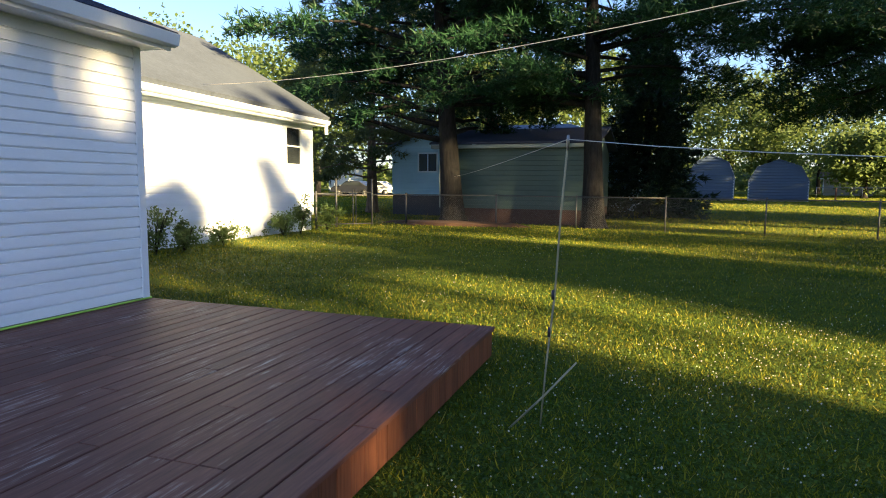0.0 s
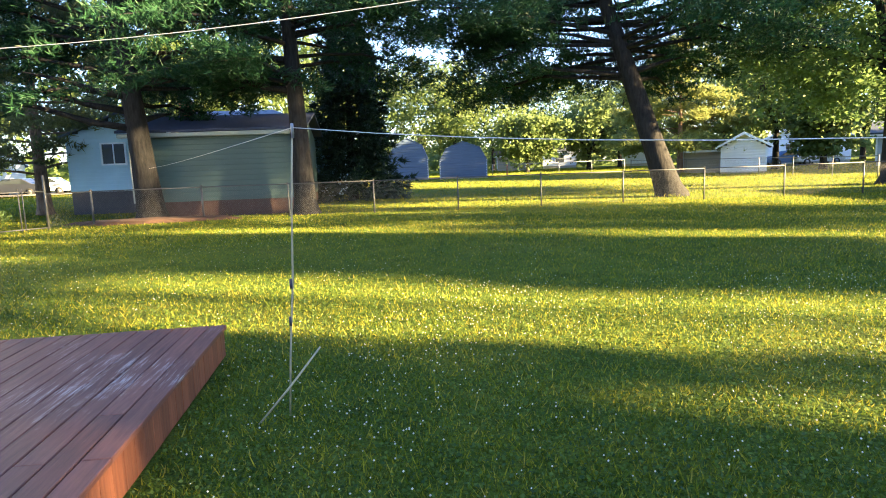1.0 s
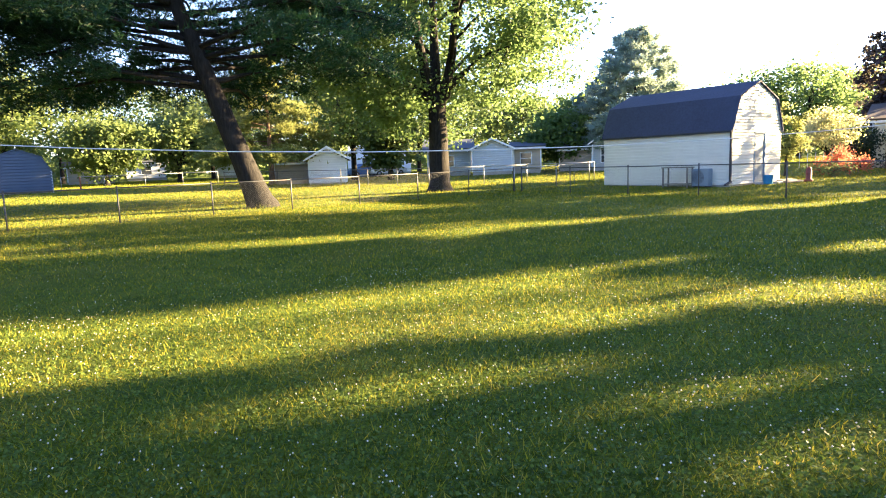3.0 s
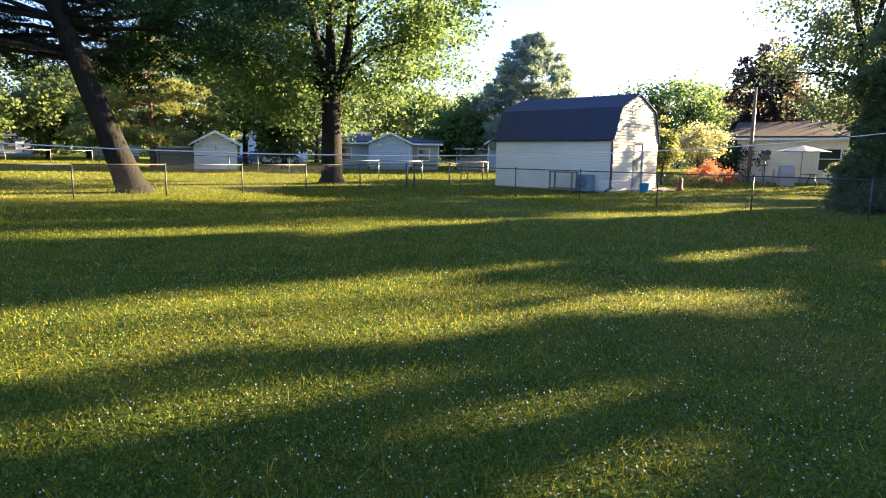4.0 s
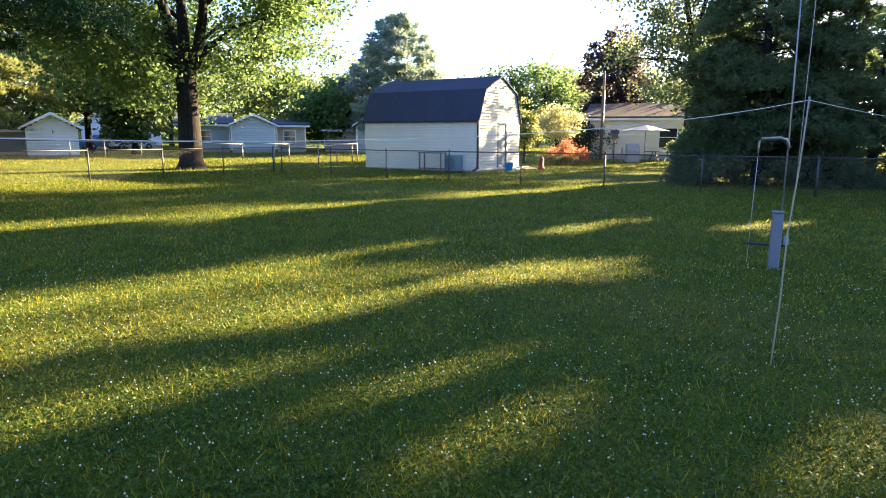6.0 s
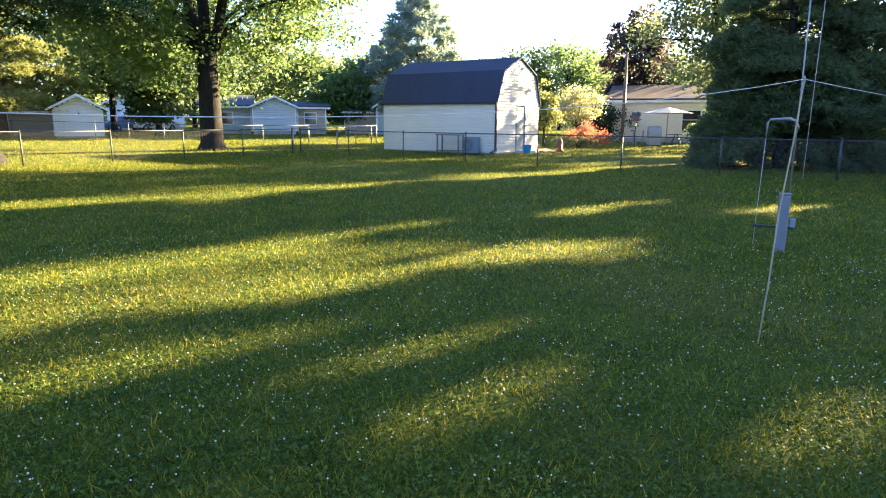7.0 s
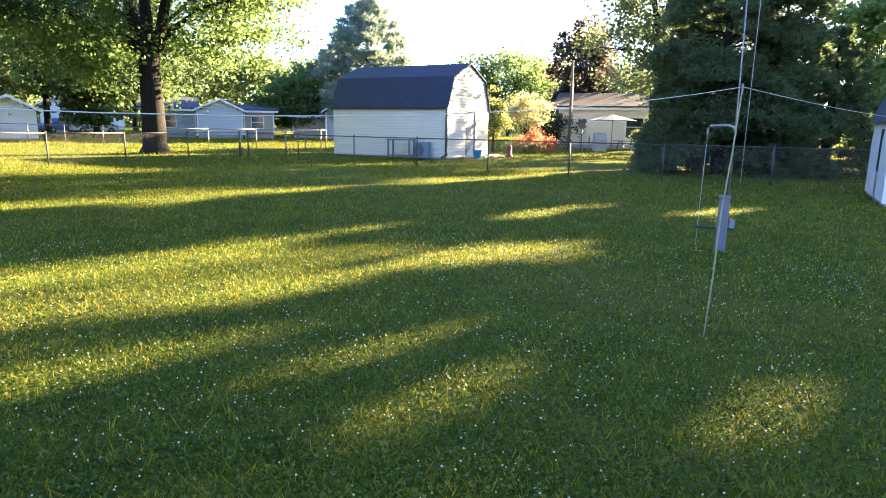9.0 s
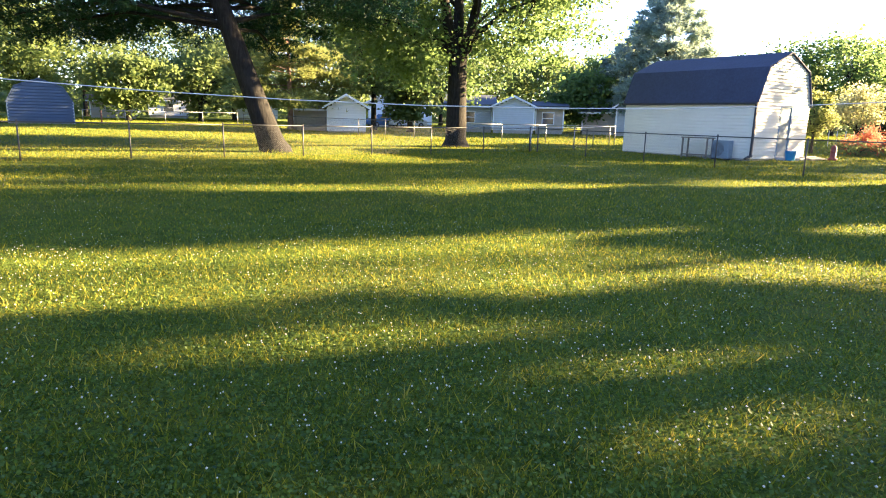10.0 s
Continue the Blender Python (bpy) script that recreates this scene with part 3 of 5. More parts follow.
def barn():
    b = gambrel_shed("barn", (31.4, 3.8), 20.9, 4.9, 7.04, 2.62, 0.62, 4.08, 4.82, CREAM_SIDING, DARK_SHINGLE, "cream-sided gambrel barn with dark shingle roof and grey door", 0.15,
                     front_holes=[(2.15, 3.25, 0.0, 2.5)])
    part("downspout", a_box(-0.09, 0.0, -0.09, 0.0, 0.15, 2.6), DARK_TRIM, b, "dark downspout at the corner")
    part("downspout_elbow", slab([(-0.5, -0.12, 0.06), (0.0, -0.12, 0.2), (0.0, 0.0, 0.2), (-0.5, 0.0, 0.06)], 0.07), DARK_TRIM, b)
    part("gutter", prism([(-0.22, 2.47), (-0.22, 2.56), (-0.1, 2.56), (-0.1, 2.47)], -0.12, 7.16), DARK_TRIM, b, "dark gutter")
    door = part("door", a_box(2.22, 3.18, 0.0, 0.05, 0.1, 2.42), DOOR_GREY, b, "weathered grey panel door")
    for i in range(6):
        part("door_panel", a_box(2.32, 3.08, -0.012, 0.0, 0.2 + i * 0.37, 0.2 + i * 0.37 + 0.3, 0.01), DOOR_GREY, door)
    part("door_handle", a_box(2.30, 2.34, -0.05, -0.01, 1.05, 1.15, 0.008), GALV, door)
    for x0, x1, z0, z1 in ((2.12, 2.22, 0.08, 2.5), (3.18, 3.30, 0.08, 2.5), (2.12, 3.30, 2.42, 2.52)):
        part("door_trim", a_box(x0, x1, -0.045, 0.0, z0, z1), BLUE_TRIM, b, "blue door trim")
    # things along the barn
    f = Matrix.Translation(b.matrix_world.translation) @ pose(0, 0, 0, 0, 0, -20.9)

    def on(x, y):
        p = f @ Vector((x, y, 0))
        return (p.x, p.y, ground_z(p.x, p.y))
    bench = thing("work_bench", on(-0.95, 1.9), 20.9, "weathered grey wooden bench beside the barn", "bench")
    part("top", a_box(-0.3, 0.3, -0.55, 0.85, 0.92, 0.97, 0.01), TIMBER, bench)
    for x in (-0.25, 0.2):
        for y in (-0.5, 0.75):
            part("leg", a_box(x, x + 0.06, y, y + 0.06, 0, 0.92), TIMBER, bench)
    part("shelf", a_box(-0.28, 0.28, -0.5, 0.8, 0.15, 0.19), TIMBER, bench)
    ac = thing("heat_pump", on(-0.55, 1.05), 20.9, "grey outdoor heat pump unit with fan grille", "heat pump")
    part("body", a_box(-0.2, 0.2, -0.42, 0.42, 0.06, 0.86, 0.02), DOOR_GREY, ac)
    grille = thing("grille", (0, 0, 0))
    grille.parent = ac
    grille.name = "grille"
    for k in range(8):
        r = 0.05 + 0.035 * k
        ring = [(-0.21, 0.08 + r * math.cos(a * math.pi / 10), 0.46 + r * math.sin(a * math.pi / 10)) for a in range(21)]
        tube("grille_ring", ring, 0.006, DARK_TRIM, grille, 4)
    for y in (-0.35, 0.25):
        part("foot", a_box(-0.2, 0.2, y, y + 0.1, 0, 0.06), DARK_TRIM, ac)
    ball = thing("bucket", on(2.1, -0.75), 20.9, "bright blue plastic bucket beside the barn door", "bucket")
    tube("body", [(0, 0, 0), (0, 0, 0.02), (0, 0, 0.42), (0, 0, 0.44)], [0.18, 0.19, 0.24, 0.25], BLUE_PLASTIC, ball, 16)
    hyd = thing("hydrant", on(4.4, -1.6), 20.9, "faded red metal hydrant by the barn", "hydrant")
    tube("body", [(0, 0, 0), (0, 0, 0.1), (0, 0, 0.12), (0, 0, 0.55), (0, 0, 0.66), (0, 0, 0.72)], [0.2, 0.2, 0.13, 0.13, 0.1, 0.02], RED_PAINT, hyd, 12)
    for sx in (-1, 1):
        tube("nozzle", [(0, 0, 0.42), (0.2 * sx, 0, 0.42)], 0.06, RED_PAINT, hyd, 8)
    step = thing("door_step", on(2.7, -0.5), 20.9, "grey stone step at the barn door", "step")
    part("stone", a_box(-0.7, 0.9, -0.4, 0.42, -0.05, 0.1, 0.02), BLOCK, step)
    wood = thing("timber_pile", on(4.0, -1.0), 20.9, "loose weathered boards on the grass", "boards")
    for k in range(4):
        part("board", a_box(-0.9 + 0.1 * k, 0.8, -0.3 + 0.2 * k, -0.14 + 0.2 * k, 0.0, 0.05 + 0.03 * k, 0.005), TIMBER, wood)


TIMBER = board_material("grey_timber", (0.12, 0.105, 0.09), (0.27, 0.24, 0.21), (0.4, 0.38, 0.35), 1, 0.7)
BLUE_PLASTIC = plain("blue_plastic", (0.03, 0.22, 0.50), 0.35, vary=0.1)
RED_PAINT = plain("faded_red_paint", (0.20, 0.05, 0.04), 0.6, vary=0.25)
barn()


def white_shed():
    s = gambrel_shed("garden_shed", (15.5, -8.3), 111.0, 3.3, 3.5, 2.02, 0.42, 3.2, 3.75, WHITE_PANEL, GREY_SHINGLE, "white panel garden shed with grey shingle gambrel roof", 2.5,
                     holes=[(1.9, 2.15, 0.7, 1.72)], trim=TRIM)
    win = part("window", a_box(-0.03, 0.02, 1.33, 1.62, 0.7, 1.72), DARK_TRIM, s, "narrow window in a dark frame")
    part("pane", a_box(-0.036, -0.03, 1.37, 1.58, 0.75, 1.67), GLASS, win)
    for x in (0.0, 3.24):
        part("corner_post", a_box(x - 0.015, x + 0.075, -0.03, 0.02, 0.05, 2.0), TRIM, s)
    door = part("door", a_box(0.95, 2.35, -0.03, 0.0, 0.1, 1.95), WHITE_PANEL, s, "white shed door with dark gap")
    part("hinge", a_box(0.95, 1.15, -0.045, -0.03, 0.4, 0.45), DARK_TRIM, door)
    part("hinge", a_box(0.95, 1.15, -0.045, -0.03, 1.6, 1.65), DARK_TRIM, door)


WHITE_PANEL = plain("white_panel", (0.74, 0.76, 0.80), 0.55, vary=0.08, scale=1.5)
white_shed()

SHED_TRIM = plain("pale_shed_trim", (0.6, 0.64, 0.7), 0.5, vary=0.1)
for az, w, apex in ((17.25, 3.75, 3.98), (21.95, 4.5, 3.5)):
    p = bearing(az, 60.0)
    sh = gambrel_shed("storage_shed", p, 22.0, w, 5.0, apex * 0.50, w * 0.14, apex * 0.83, apex, GREY_BLUE, GREY_BLUE,
                      "grey-blue metal storage shed with rounded gambrel roof on the lawn", 0.24)
    sh["group"] = "grey-blue storage sheds"
    for x in (-0.03, w - 0.07):
        part("corner_post", a_box(x, x + 0.1, -0.05, 0.02, 0, apex * 0.5), SHED_TRIM, sh)


def ranch(az0, az1, d, turn, eave, ridge, wall_mat, roof_mat, label, depth=8.0, gable=False, windows=(), name="house", base=0.3):
    """A low house seen far off: its front runs between two bearings and faces the yard. windows: (share of the front, width, foot, height)."""
    a, b = bearing(az0, d), bearing(az1, d)
    w = (b - a).length
    way = math.degrees(math.atan2((b - a).x, (b - a).y))
    h = thing(name, a, way - 90.0, label, "house" if name == "house" else name)
    part("foundation", a_box(0.05, w - 0.05, 0.05, depth, -0.4, base), BLOCK, h)
    part("wall", a_box(0, w, 0, depth, base, eave), wall_mat, h)
    holes = [(s * w - ww / 2, s * w + ww / 2, z, z + hh) for s, ww, z, hh in windows]
    if gable:
        part("siding", lapped((0, 0), (w, 0), base, ridge - 0.05, 0.2, 0.025, lo=lambda z: max(0, (z - eave) * w / 2 / (ridge - eave)), hi=lambda z: w - max(0, (z - eave) * w / 2 / (ridge - eave)), holes=holes), wall_mat, h)
        part("roof", prism([(-0.35, eave - 0.1), (w / 2, ridge), (w / 2, ridge + 0.14), (-0.4, eave + 0.04)], -0.35, depth), roof_mat, h)
        part("roof", prism([(w / 2, ridge), (w + 0.35, eave - 0.1), (w + 0.4, eave + 0.04), (w / 2, ridge + 0.14)], -0.35, depth), roof_mat, h)
        part("rake_board", prism([(-0.4, eave - 0.12), (w / 2, ridge - 0.08), (w + 0.4, eave - 0.12), (w + 0.4, eave + 0.04), (w / 2, ridge + 0.13), (-0.4, eave + 0.04)], -0.38, -0.35), TRIM, h)
    else:
        part("siding", lapped((0, 0), (w, 0), base, eave, 0.2, 0.025, holes=holes), wall_mat, h)
        part("fascia", a_box(-0.4, w + 0.4, -0.42, -0.38, eave - 0.05, eave + 0.15), TRIM, h)
        part("roof", slab([(-0.45, -0.45, eave + 0.12), (w + 0.45, -0.45, eave + 0.12), (w + 0.45, depth / 2, ridge), (-0.45, depth / 2, ridge)], 0.12), roof_mat, h)
        part("roof", slab([(-0.45, depth / 2, ridge), (w + 0.45, depth / 2, ridge), (w + 0.45, depth + 0.45, eave + 0.12), (-0.45, depth + 0.45, eave + 0.12)], 0.12), roof_mat, h)
        for x in (0.0, w):
            g = bmesh.new()
            poly(g, [(x, 0, eave), (x, depth, eave), (x, depth / 2, ridge - 0.1)])
            part("gable", g, wall_mat, h)
    for x in (-0.03, w - 0.09):
        part("corner_post", a_box(x, x + 0.12, -0.04, 0.02, base, eave), TRIM, h)
    for s, ww, z, hh in windows:
        window_unit(h, (s * w, -0.01, z), 0, ww, hh)
    return h


ranch(46.2, 49.6, 52.0, 0, 1.95, 2.95, WHITE_PANEL, BROWN_SHINGLE, "small pale gable shed with brown roof behind the fence", 4.0, True, name="shed", base=0.1)
ranch(43.2, 46.4, 54.5, 0, 1.7, 2.5, TAN_SIDING, BROWN_SHINGLE, "low tan outbuilding behind the young pine", 4.0, False, name="shed", base=0.1)
ranch(49.8, 55.5, 72.0, 0, 2.6, 4.4, WHITE_SIDING, GREY_SHINGLE, "white house with porch beyond the back lots", 8.0, True, windows=[(0.3, 1.0, 0.9, 1.1), (0.75, 0.9, 0.9, 1.1)])
ranch(57.0, 61.0, 60.0, 0, 2.35, 3.5, SLATE_SIDING, GREY_SHINGLE, "slate blue ranch house with white trim", 8.0, False, windows=[(0.5, 0.9, 0.9, 1.0)])
BLUE_GREY = plain("pale_blue_grey_siding", (0.50, 0.56, 0.62), 0.6, vary=0.1)
ranch(61.1, 64.8, 59.0, 0, 2.35, 3.35, BLUE_GREY, GREY_SHINGLE, "pale grey-blue gable wing of a house", 8.0, True)
ranch(64.9, 67.4, 60.0, 0, 2.35, 3.0, TAN_SIDING, GREY_SHINGLE, "brown-grey sided house wing with white window", 8.0, False, windows=[(0.45, 1.0, 0.9, 1.05)])
ranch(69.0, 71.9, 62.0, 0, 2.0, 2.9, TAN_SIDING, GREY_SHINGLE, "brown-grey shed with white corner trim", 5.0, False)
ranch(71.9, 76.0, 60.0, 0, 2.5, 4.1, SLATE_SIDING, SLATE_SHINGLE, "slate house with white gable trim behind the barn", 8.0, True, windows=[(0.3, 0.9, 0.8, 1.3)])
ranch(92.9, 101.5, 50.0, 0, 2.95, 4.3, BEIGE, BROWN_SHINGLE, "beige house with brown-grey hip roof and patio", 9.0, False, windows=[(0.76, 1.2, 0.9, 1.5)])
ranch(-14.5, -11.5, 75.0, 0, 2.6, 4.2, WHITE_SIDING, GREY_SHINGLE, "white gabled house across the street", 8.0, True)
ranch(27.3, 30.6, 84.0, 0, 1.9, 2.6, TAN_SIDING, BROWN_SHINGLE, "low dark shed far across the lawn", 5.0, False)
ranch(31.5, 34.5, 92.0, 0, 2.2, 3.2, WHITE_SIDING, GREY_SHINGLE, "pale house far across the lawn", 7.0, False, windows=[(0.5, 1.2, 0.8, 1.0)])
ranch(38.4, 41.8, 88.0, 0, 2.2, 3.4, WHITE_SIDING, GREY_SHINGLE, "white gabled house far behind the trees", 7.0, True)


# ---------------------------------------------------------------- fences
def chain_fence(stops, label, height=1.16, spacing=3.05, mat=GALV, group="", mesh=True):
    o = Vector((*stops[0], ground_z(*stops[0])))
    f = thing("chain_link_fence", o, 0.0, label, "fence", group)
    posts = [Vector((*stops[0], 0))]
    for a, b in zip(stops, stops[1:]):
        a, b = Vector((*a, 0)), Vector((*b, 0))
        n = max(1, round((b - a).length / spacing))
        posts += [a.lerp(b, (i + 1) / n) for i in range(n)]
    for p in posts:
        p.z = ground_z(p.x, p.y)
    corners = {(round(s[0], 2), round(s[1], 2)) for s in stops}
    for p in posts:
        q = p - o
        end = (round(p.x, 2), round(p.y, 2)) in corners
        r = 0.036 if end else 0.026
        pt = tube("post", [q - Vector((0, 0, 0.05)), q + Vector((0, 0, height + 0.03))], r, mat, f, 8)
        tube("post_cap", [q + Vector((0, 0, height + 0.03)), q + Vector((0, 0, height + 0.05)), q + Vector((0, 0, height + 0.075))], [r * 1.2, r * 1.2, r * 0.4], mat, pt, 8)
    for a, b in zip(posts, posts[1:]):
        up = Vector((0, 0, height))
        # galvanised rails are thickened to imitate their sunlit glare
        tube("top_rail", [a - o + up, b - o + up], 0.027 if mat is GALV else 0.022, mat, f, 6)
        if not mesh:
            continue
        v, fc = [], []
        n = (b - a).normalized()
        length = (b - a).length
        k = int(length / 0.075)
        for i in range(-int(height / 0.075), k + 1):
            for sgn in (1, -1):
                s0 = i * 0.075
                lo, hi = 0.03, height - 0.01
                e0, e1 = (s0, s0 + height) if sgn > 0 else (s0 + height, s0)
                # clip to the panel
                def cut(s, z, s2, z2):
                    if s < 0:
                        w = (0 - s) / (s2 - s)
                        return 0.0, z + (z2 - z) * w
                    if s > length:
                        w = (length - s) / (s2 - s)
                        return length, z + (z2 - z) * w
                    return s, z
                if max(e0, e1) <= 0 or min(e0, e1) >= length:
                    continue
                pa, za = cut(e0, lo, e1, hi)
                pb, zb = cut(e1, hi, e0, lo)
                c = len(v)
                t = 0.0013
                for s, z in ((pa, za - t), (pb, zb - t), (pb, zb + t), (pa, za + t)):
                    p = a - o + n * s
                    v.append((p.x, p.y, p.z + z + (b.z - a.z) * s / length))
                fc.append((c, c + 1, c + 2, c + 3))
        part("wire_mesh", (v, fc), WIRE, f)
    return f


NA, NV = Vector((6.18, 21.90)), Vector((0.941, -0.339))
CORNER = NA + NV * 24.4
E0, EV = Vector((20.37, -7.98)), Vector((0.375, 0.927))
chain_fence([tuple(CORNER), tuple(NA - NV * 6.1), (-3.1, 24.6), (-4.2, 23.2)], "grey chain-link fence along the far side of the lawn", mat=SHADED_STEEL)
chain_fence([tuple(E0 - EV * 12.5), tuple(E0 + EV * 0.3), tuple(E0 + EV * 22.7)], "grey chain-link fence in front of the barn and evergreen", mat=SHADED_STEEL, spacing=3.2)
chain_fence([tuple(CORNER + Vector((0.35, 0.12))), (33.2, 12.9), (40.5, 13.4)], "sunlit galvanised chain-link fence running off behind the barn")
chain_fence([tuple(bearing(39.0, 58)[:2]), tuple(bearing(49.0, 47)[:2]), tuple(bearing(57.0, 41)[:2])], "chain-link fence between the back lots, coloured as in shade", mat=WIRE, spacing=3.4)
chain_fence([tuple(bearing(58.0, 40)[:2]), tuple(bearing(66, 41.5)[:2]), tuple(bearing(72, 43)[:2])], "chain-link fence between the back lots", mat=GALV, spacing=3.4)
chain_fence([tuple(bearing(26.8, 63)[:2]), tuple(bearing(38.5, 66)[:2])], "far chain-link fence beyond the lawn", spacing=3.4, mesh=False)


def gate():
    g = thing("gate", (-4.2, 23.2, 0), 0.0, "tubular steel chain-link gate standing between tall posts", "gate")
    pts = [Vector((0, 0, 0)), Vector((-0.55, -0.45, 0)), Vector((-1.15, -0.85, 0)), Vector((-1.6, -1.9, 0))]
    for p, hgt in ((pts[0], 1.75), (pts[2], 1.75), (pts[3], 1.3)):
        tube("post", [p, p + Vector((0, 0, hgt))], 0.04, SHADED_STEEL, g, 8)
    for a, b, h0, h1 in ((pts[0], pts[2], 0.1, 1.25), (pts[2], pts[3], 0.1, 1.2)):
        for z in (h0, h1):
            tube("rail", [a + Vector((0, 0, z)), b + Vector((0, 0, z))], 0.02, SHADED_STEEL, g, 6)
    for k in (0.46, 0.54):
        p = pts[0].lerp(pts[2], k)
        tube("stile", [p + Vector((0, 0, 0.05)), p + Vector((0, 0, 1.35))], 0.022, SHADED_STEEL, g, 6)


gate()


# ---------------------------------------------------------------- clothes lines, poles and cables
def sag(a, b, drop, n=14):
    a, b = Vector(a), Vector(b)
    return [a.lerp(b, i / n) - Vector((0, 0, drop * 4 * (i / n) * (1 - i / n))) for i in range(n + 1)]


P1, P2 = Vector((0.50, 3.97, 1.79)), Vector((5.66, -1.98, 1.90))


def line_prop(base, top, label):
    g = thing("line_prop", base, 0.0, label, "pole")
    b, t = Vector((0, 0, -0.05)), Vector(top) - Vector(base)
    mid = b.lerp(t, 0.5) + Vector((0.012, 0.01, 0))
    tube("pole", [b, b.lerp(t, 0.25), mid, b.lerp(t, 0.75), t], [0.006, 0.0065, 0.0063, 0.006, 0.0056], BAMBOO, g, 8)
    tube("fork", [t + Vector((0, 0, -0.06)), t + Vector((0.0, 0.0, 0.0)), t + Vector((0.0, 0.0, 0.025))], [0.009, 0.010, 0.008], GALV, g, 8)
    return g


prop = line_prop((0.40, 4.19, 0), P1, "thin pale wooden pole propping up the clothesline")
for z in (0.62, 0.86):
    q = Vector((0, 0, 0)).lerp(P1 - Vector((0.40, 4.19, 0)), z / 1.79)
    tube("tape_band", [q - Vector((0, 0, 0.03)), q + Vector((0, 0, 0.03))], 0.0085, DARK_TRIM, prop, 8)
stick = thing("stick", (0.20, 4.10, 0), 0.0, "short pale stick leaning on the clothesline pole", "stick")
tube("shaft", [(0, 0, 0), (0.21, 0.01, 0.21), (0.41, 0.02, 0.43)], [0.0065, 0.007, 0.006], BAMBOO, stick, 6)
line_prop((5.10, -1.71, 0), P2, "slender pale pole propping the clothesline over the grass")
for pts, name, label in ((sag(P1, P2, 0.27), "clothesline", "pale cord clothesline between two props"),
                         (sag(P1, (-1.25, 25.2, 1.9), 0.04), "clothesline", "pale cord clothesline tied to the pine trunk"),
                         (sag(P2, (14.6, -9.4, 1.9), 0.12), "clothesline", "pale cord clothesline leading to the garden shed")):
    c = thing(name, pts[0], 0, label, "clothesline", "clotheslines")
    tube("cord", [p - pts[0] for p in pts], 0.0025, ROPE, c, 6)
CABLE_END = Vector((-7.45, 15.8, 4.0))
cb = thing("overhead_cable", CABLE_END, 0, "grey overhead cable from the white house roof", "cable")
tube("wire", [p - CABLE_END for p in sag(CABLE_END, (12.8, 1.5, 5.2), 0.84, 24)], 0.0065, CABLE, cb, 6)


def pedestal():
    p = thing("pedestal", (8.95, -2.93, 0), 106.0, "grey-blue utility pedestal with a tall pipe on the lawn", "pedestal")
    part("box", a_box(-0.066, 0.066, -0.06, 0.06, -0.05, 0.70, 0.012), PEDESTAL, p)
    part("lid", a_box(-0.072, 0.072, -0.066, 0.066, 0.70, 0.73, 0.01), PEDESTAL, p)
    part("tap", a_box(0.085, 0.15, -0.02, 0.02, 0.30, 0.42, 0.01), DOOR_GREY, p, "pale tap on the side")
    part("rail", a_box(-0.33, 0.14, 0.02, 0.06, 0.27, 0.30, 0.005), DARK_TRIM, p)
    tube("pipe", [(0.05, 0.1, 0.0), (0.035, 0.1, 2.2), (0.0, 0.1, 4.6)], [0.010, 0.009, 0.008], GALV, p, 8, "tall thin galvanised pipe")
    tube("bracket", [(0.055, 0.1, 1.52), (0.02, 0.1, 1.62), (-0.05, 0.1, 1.645), (-0.26, 0.1, 1.635), (-0.29, 0.1, 1.60), (-0.29, 0.1, 1.40)], [0.018, 0.02, 0.02, 0.018, 0.015, 0.008], GALV, p, 8, "curved bracket arm")
    tube("cord", [(-0.29, 0.1, 1.40), (-0.30, 0.1, 0.7), (-0.31, 0.1, 0.02)], 0.004, CABLE, p, 5)
    tube("guy_wire", [(0.17, 0.12, 0.9), (0.18, 0.12, 4.4)], 0.004, CABLE, p, 5)


pedestal()


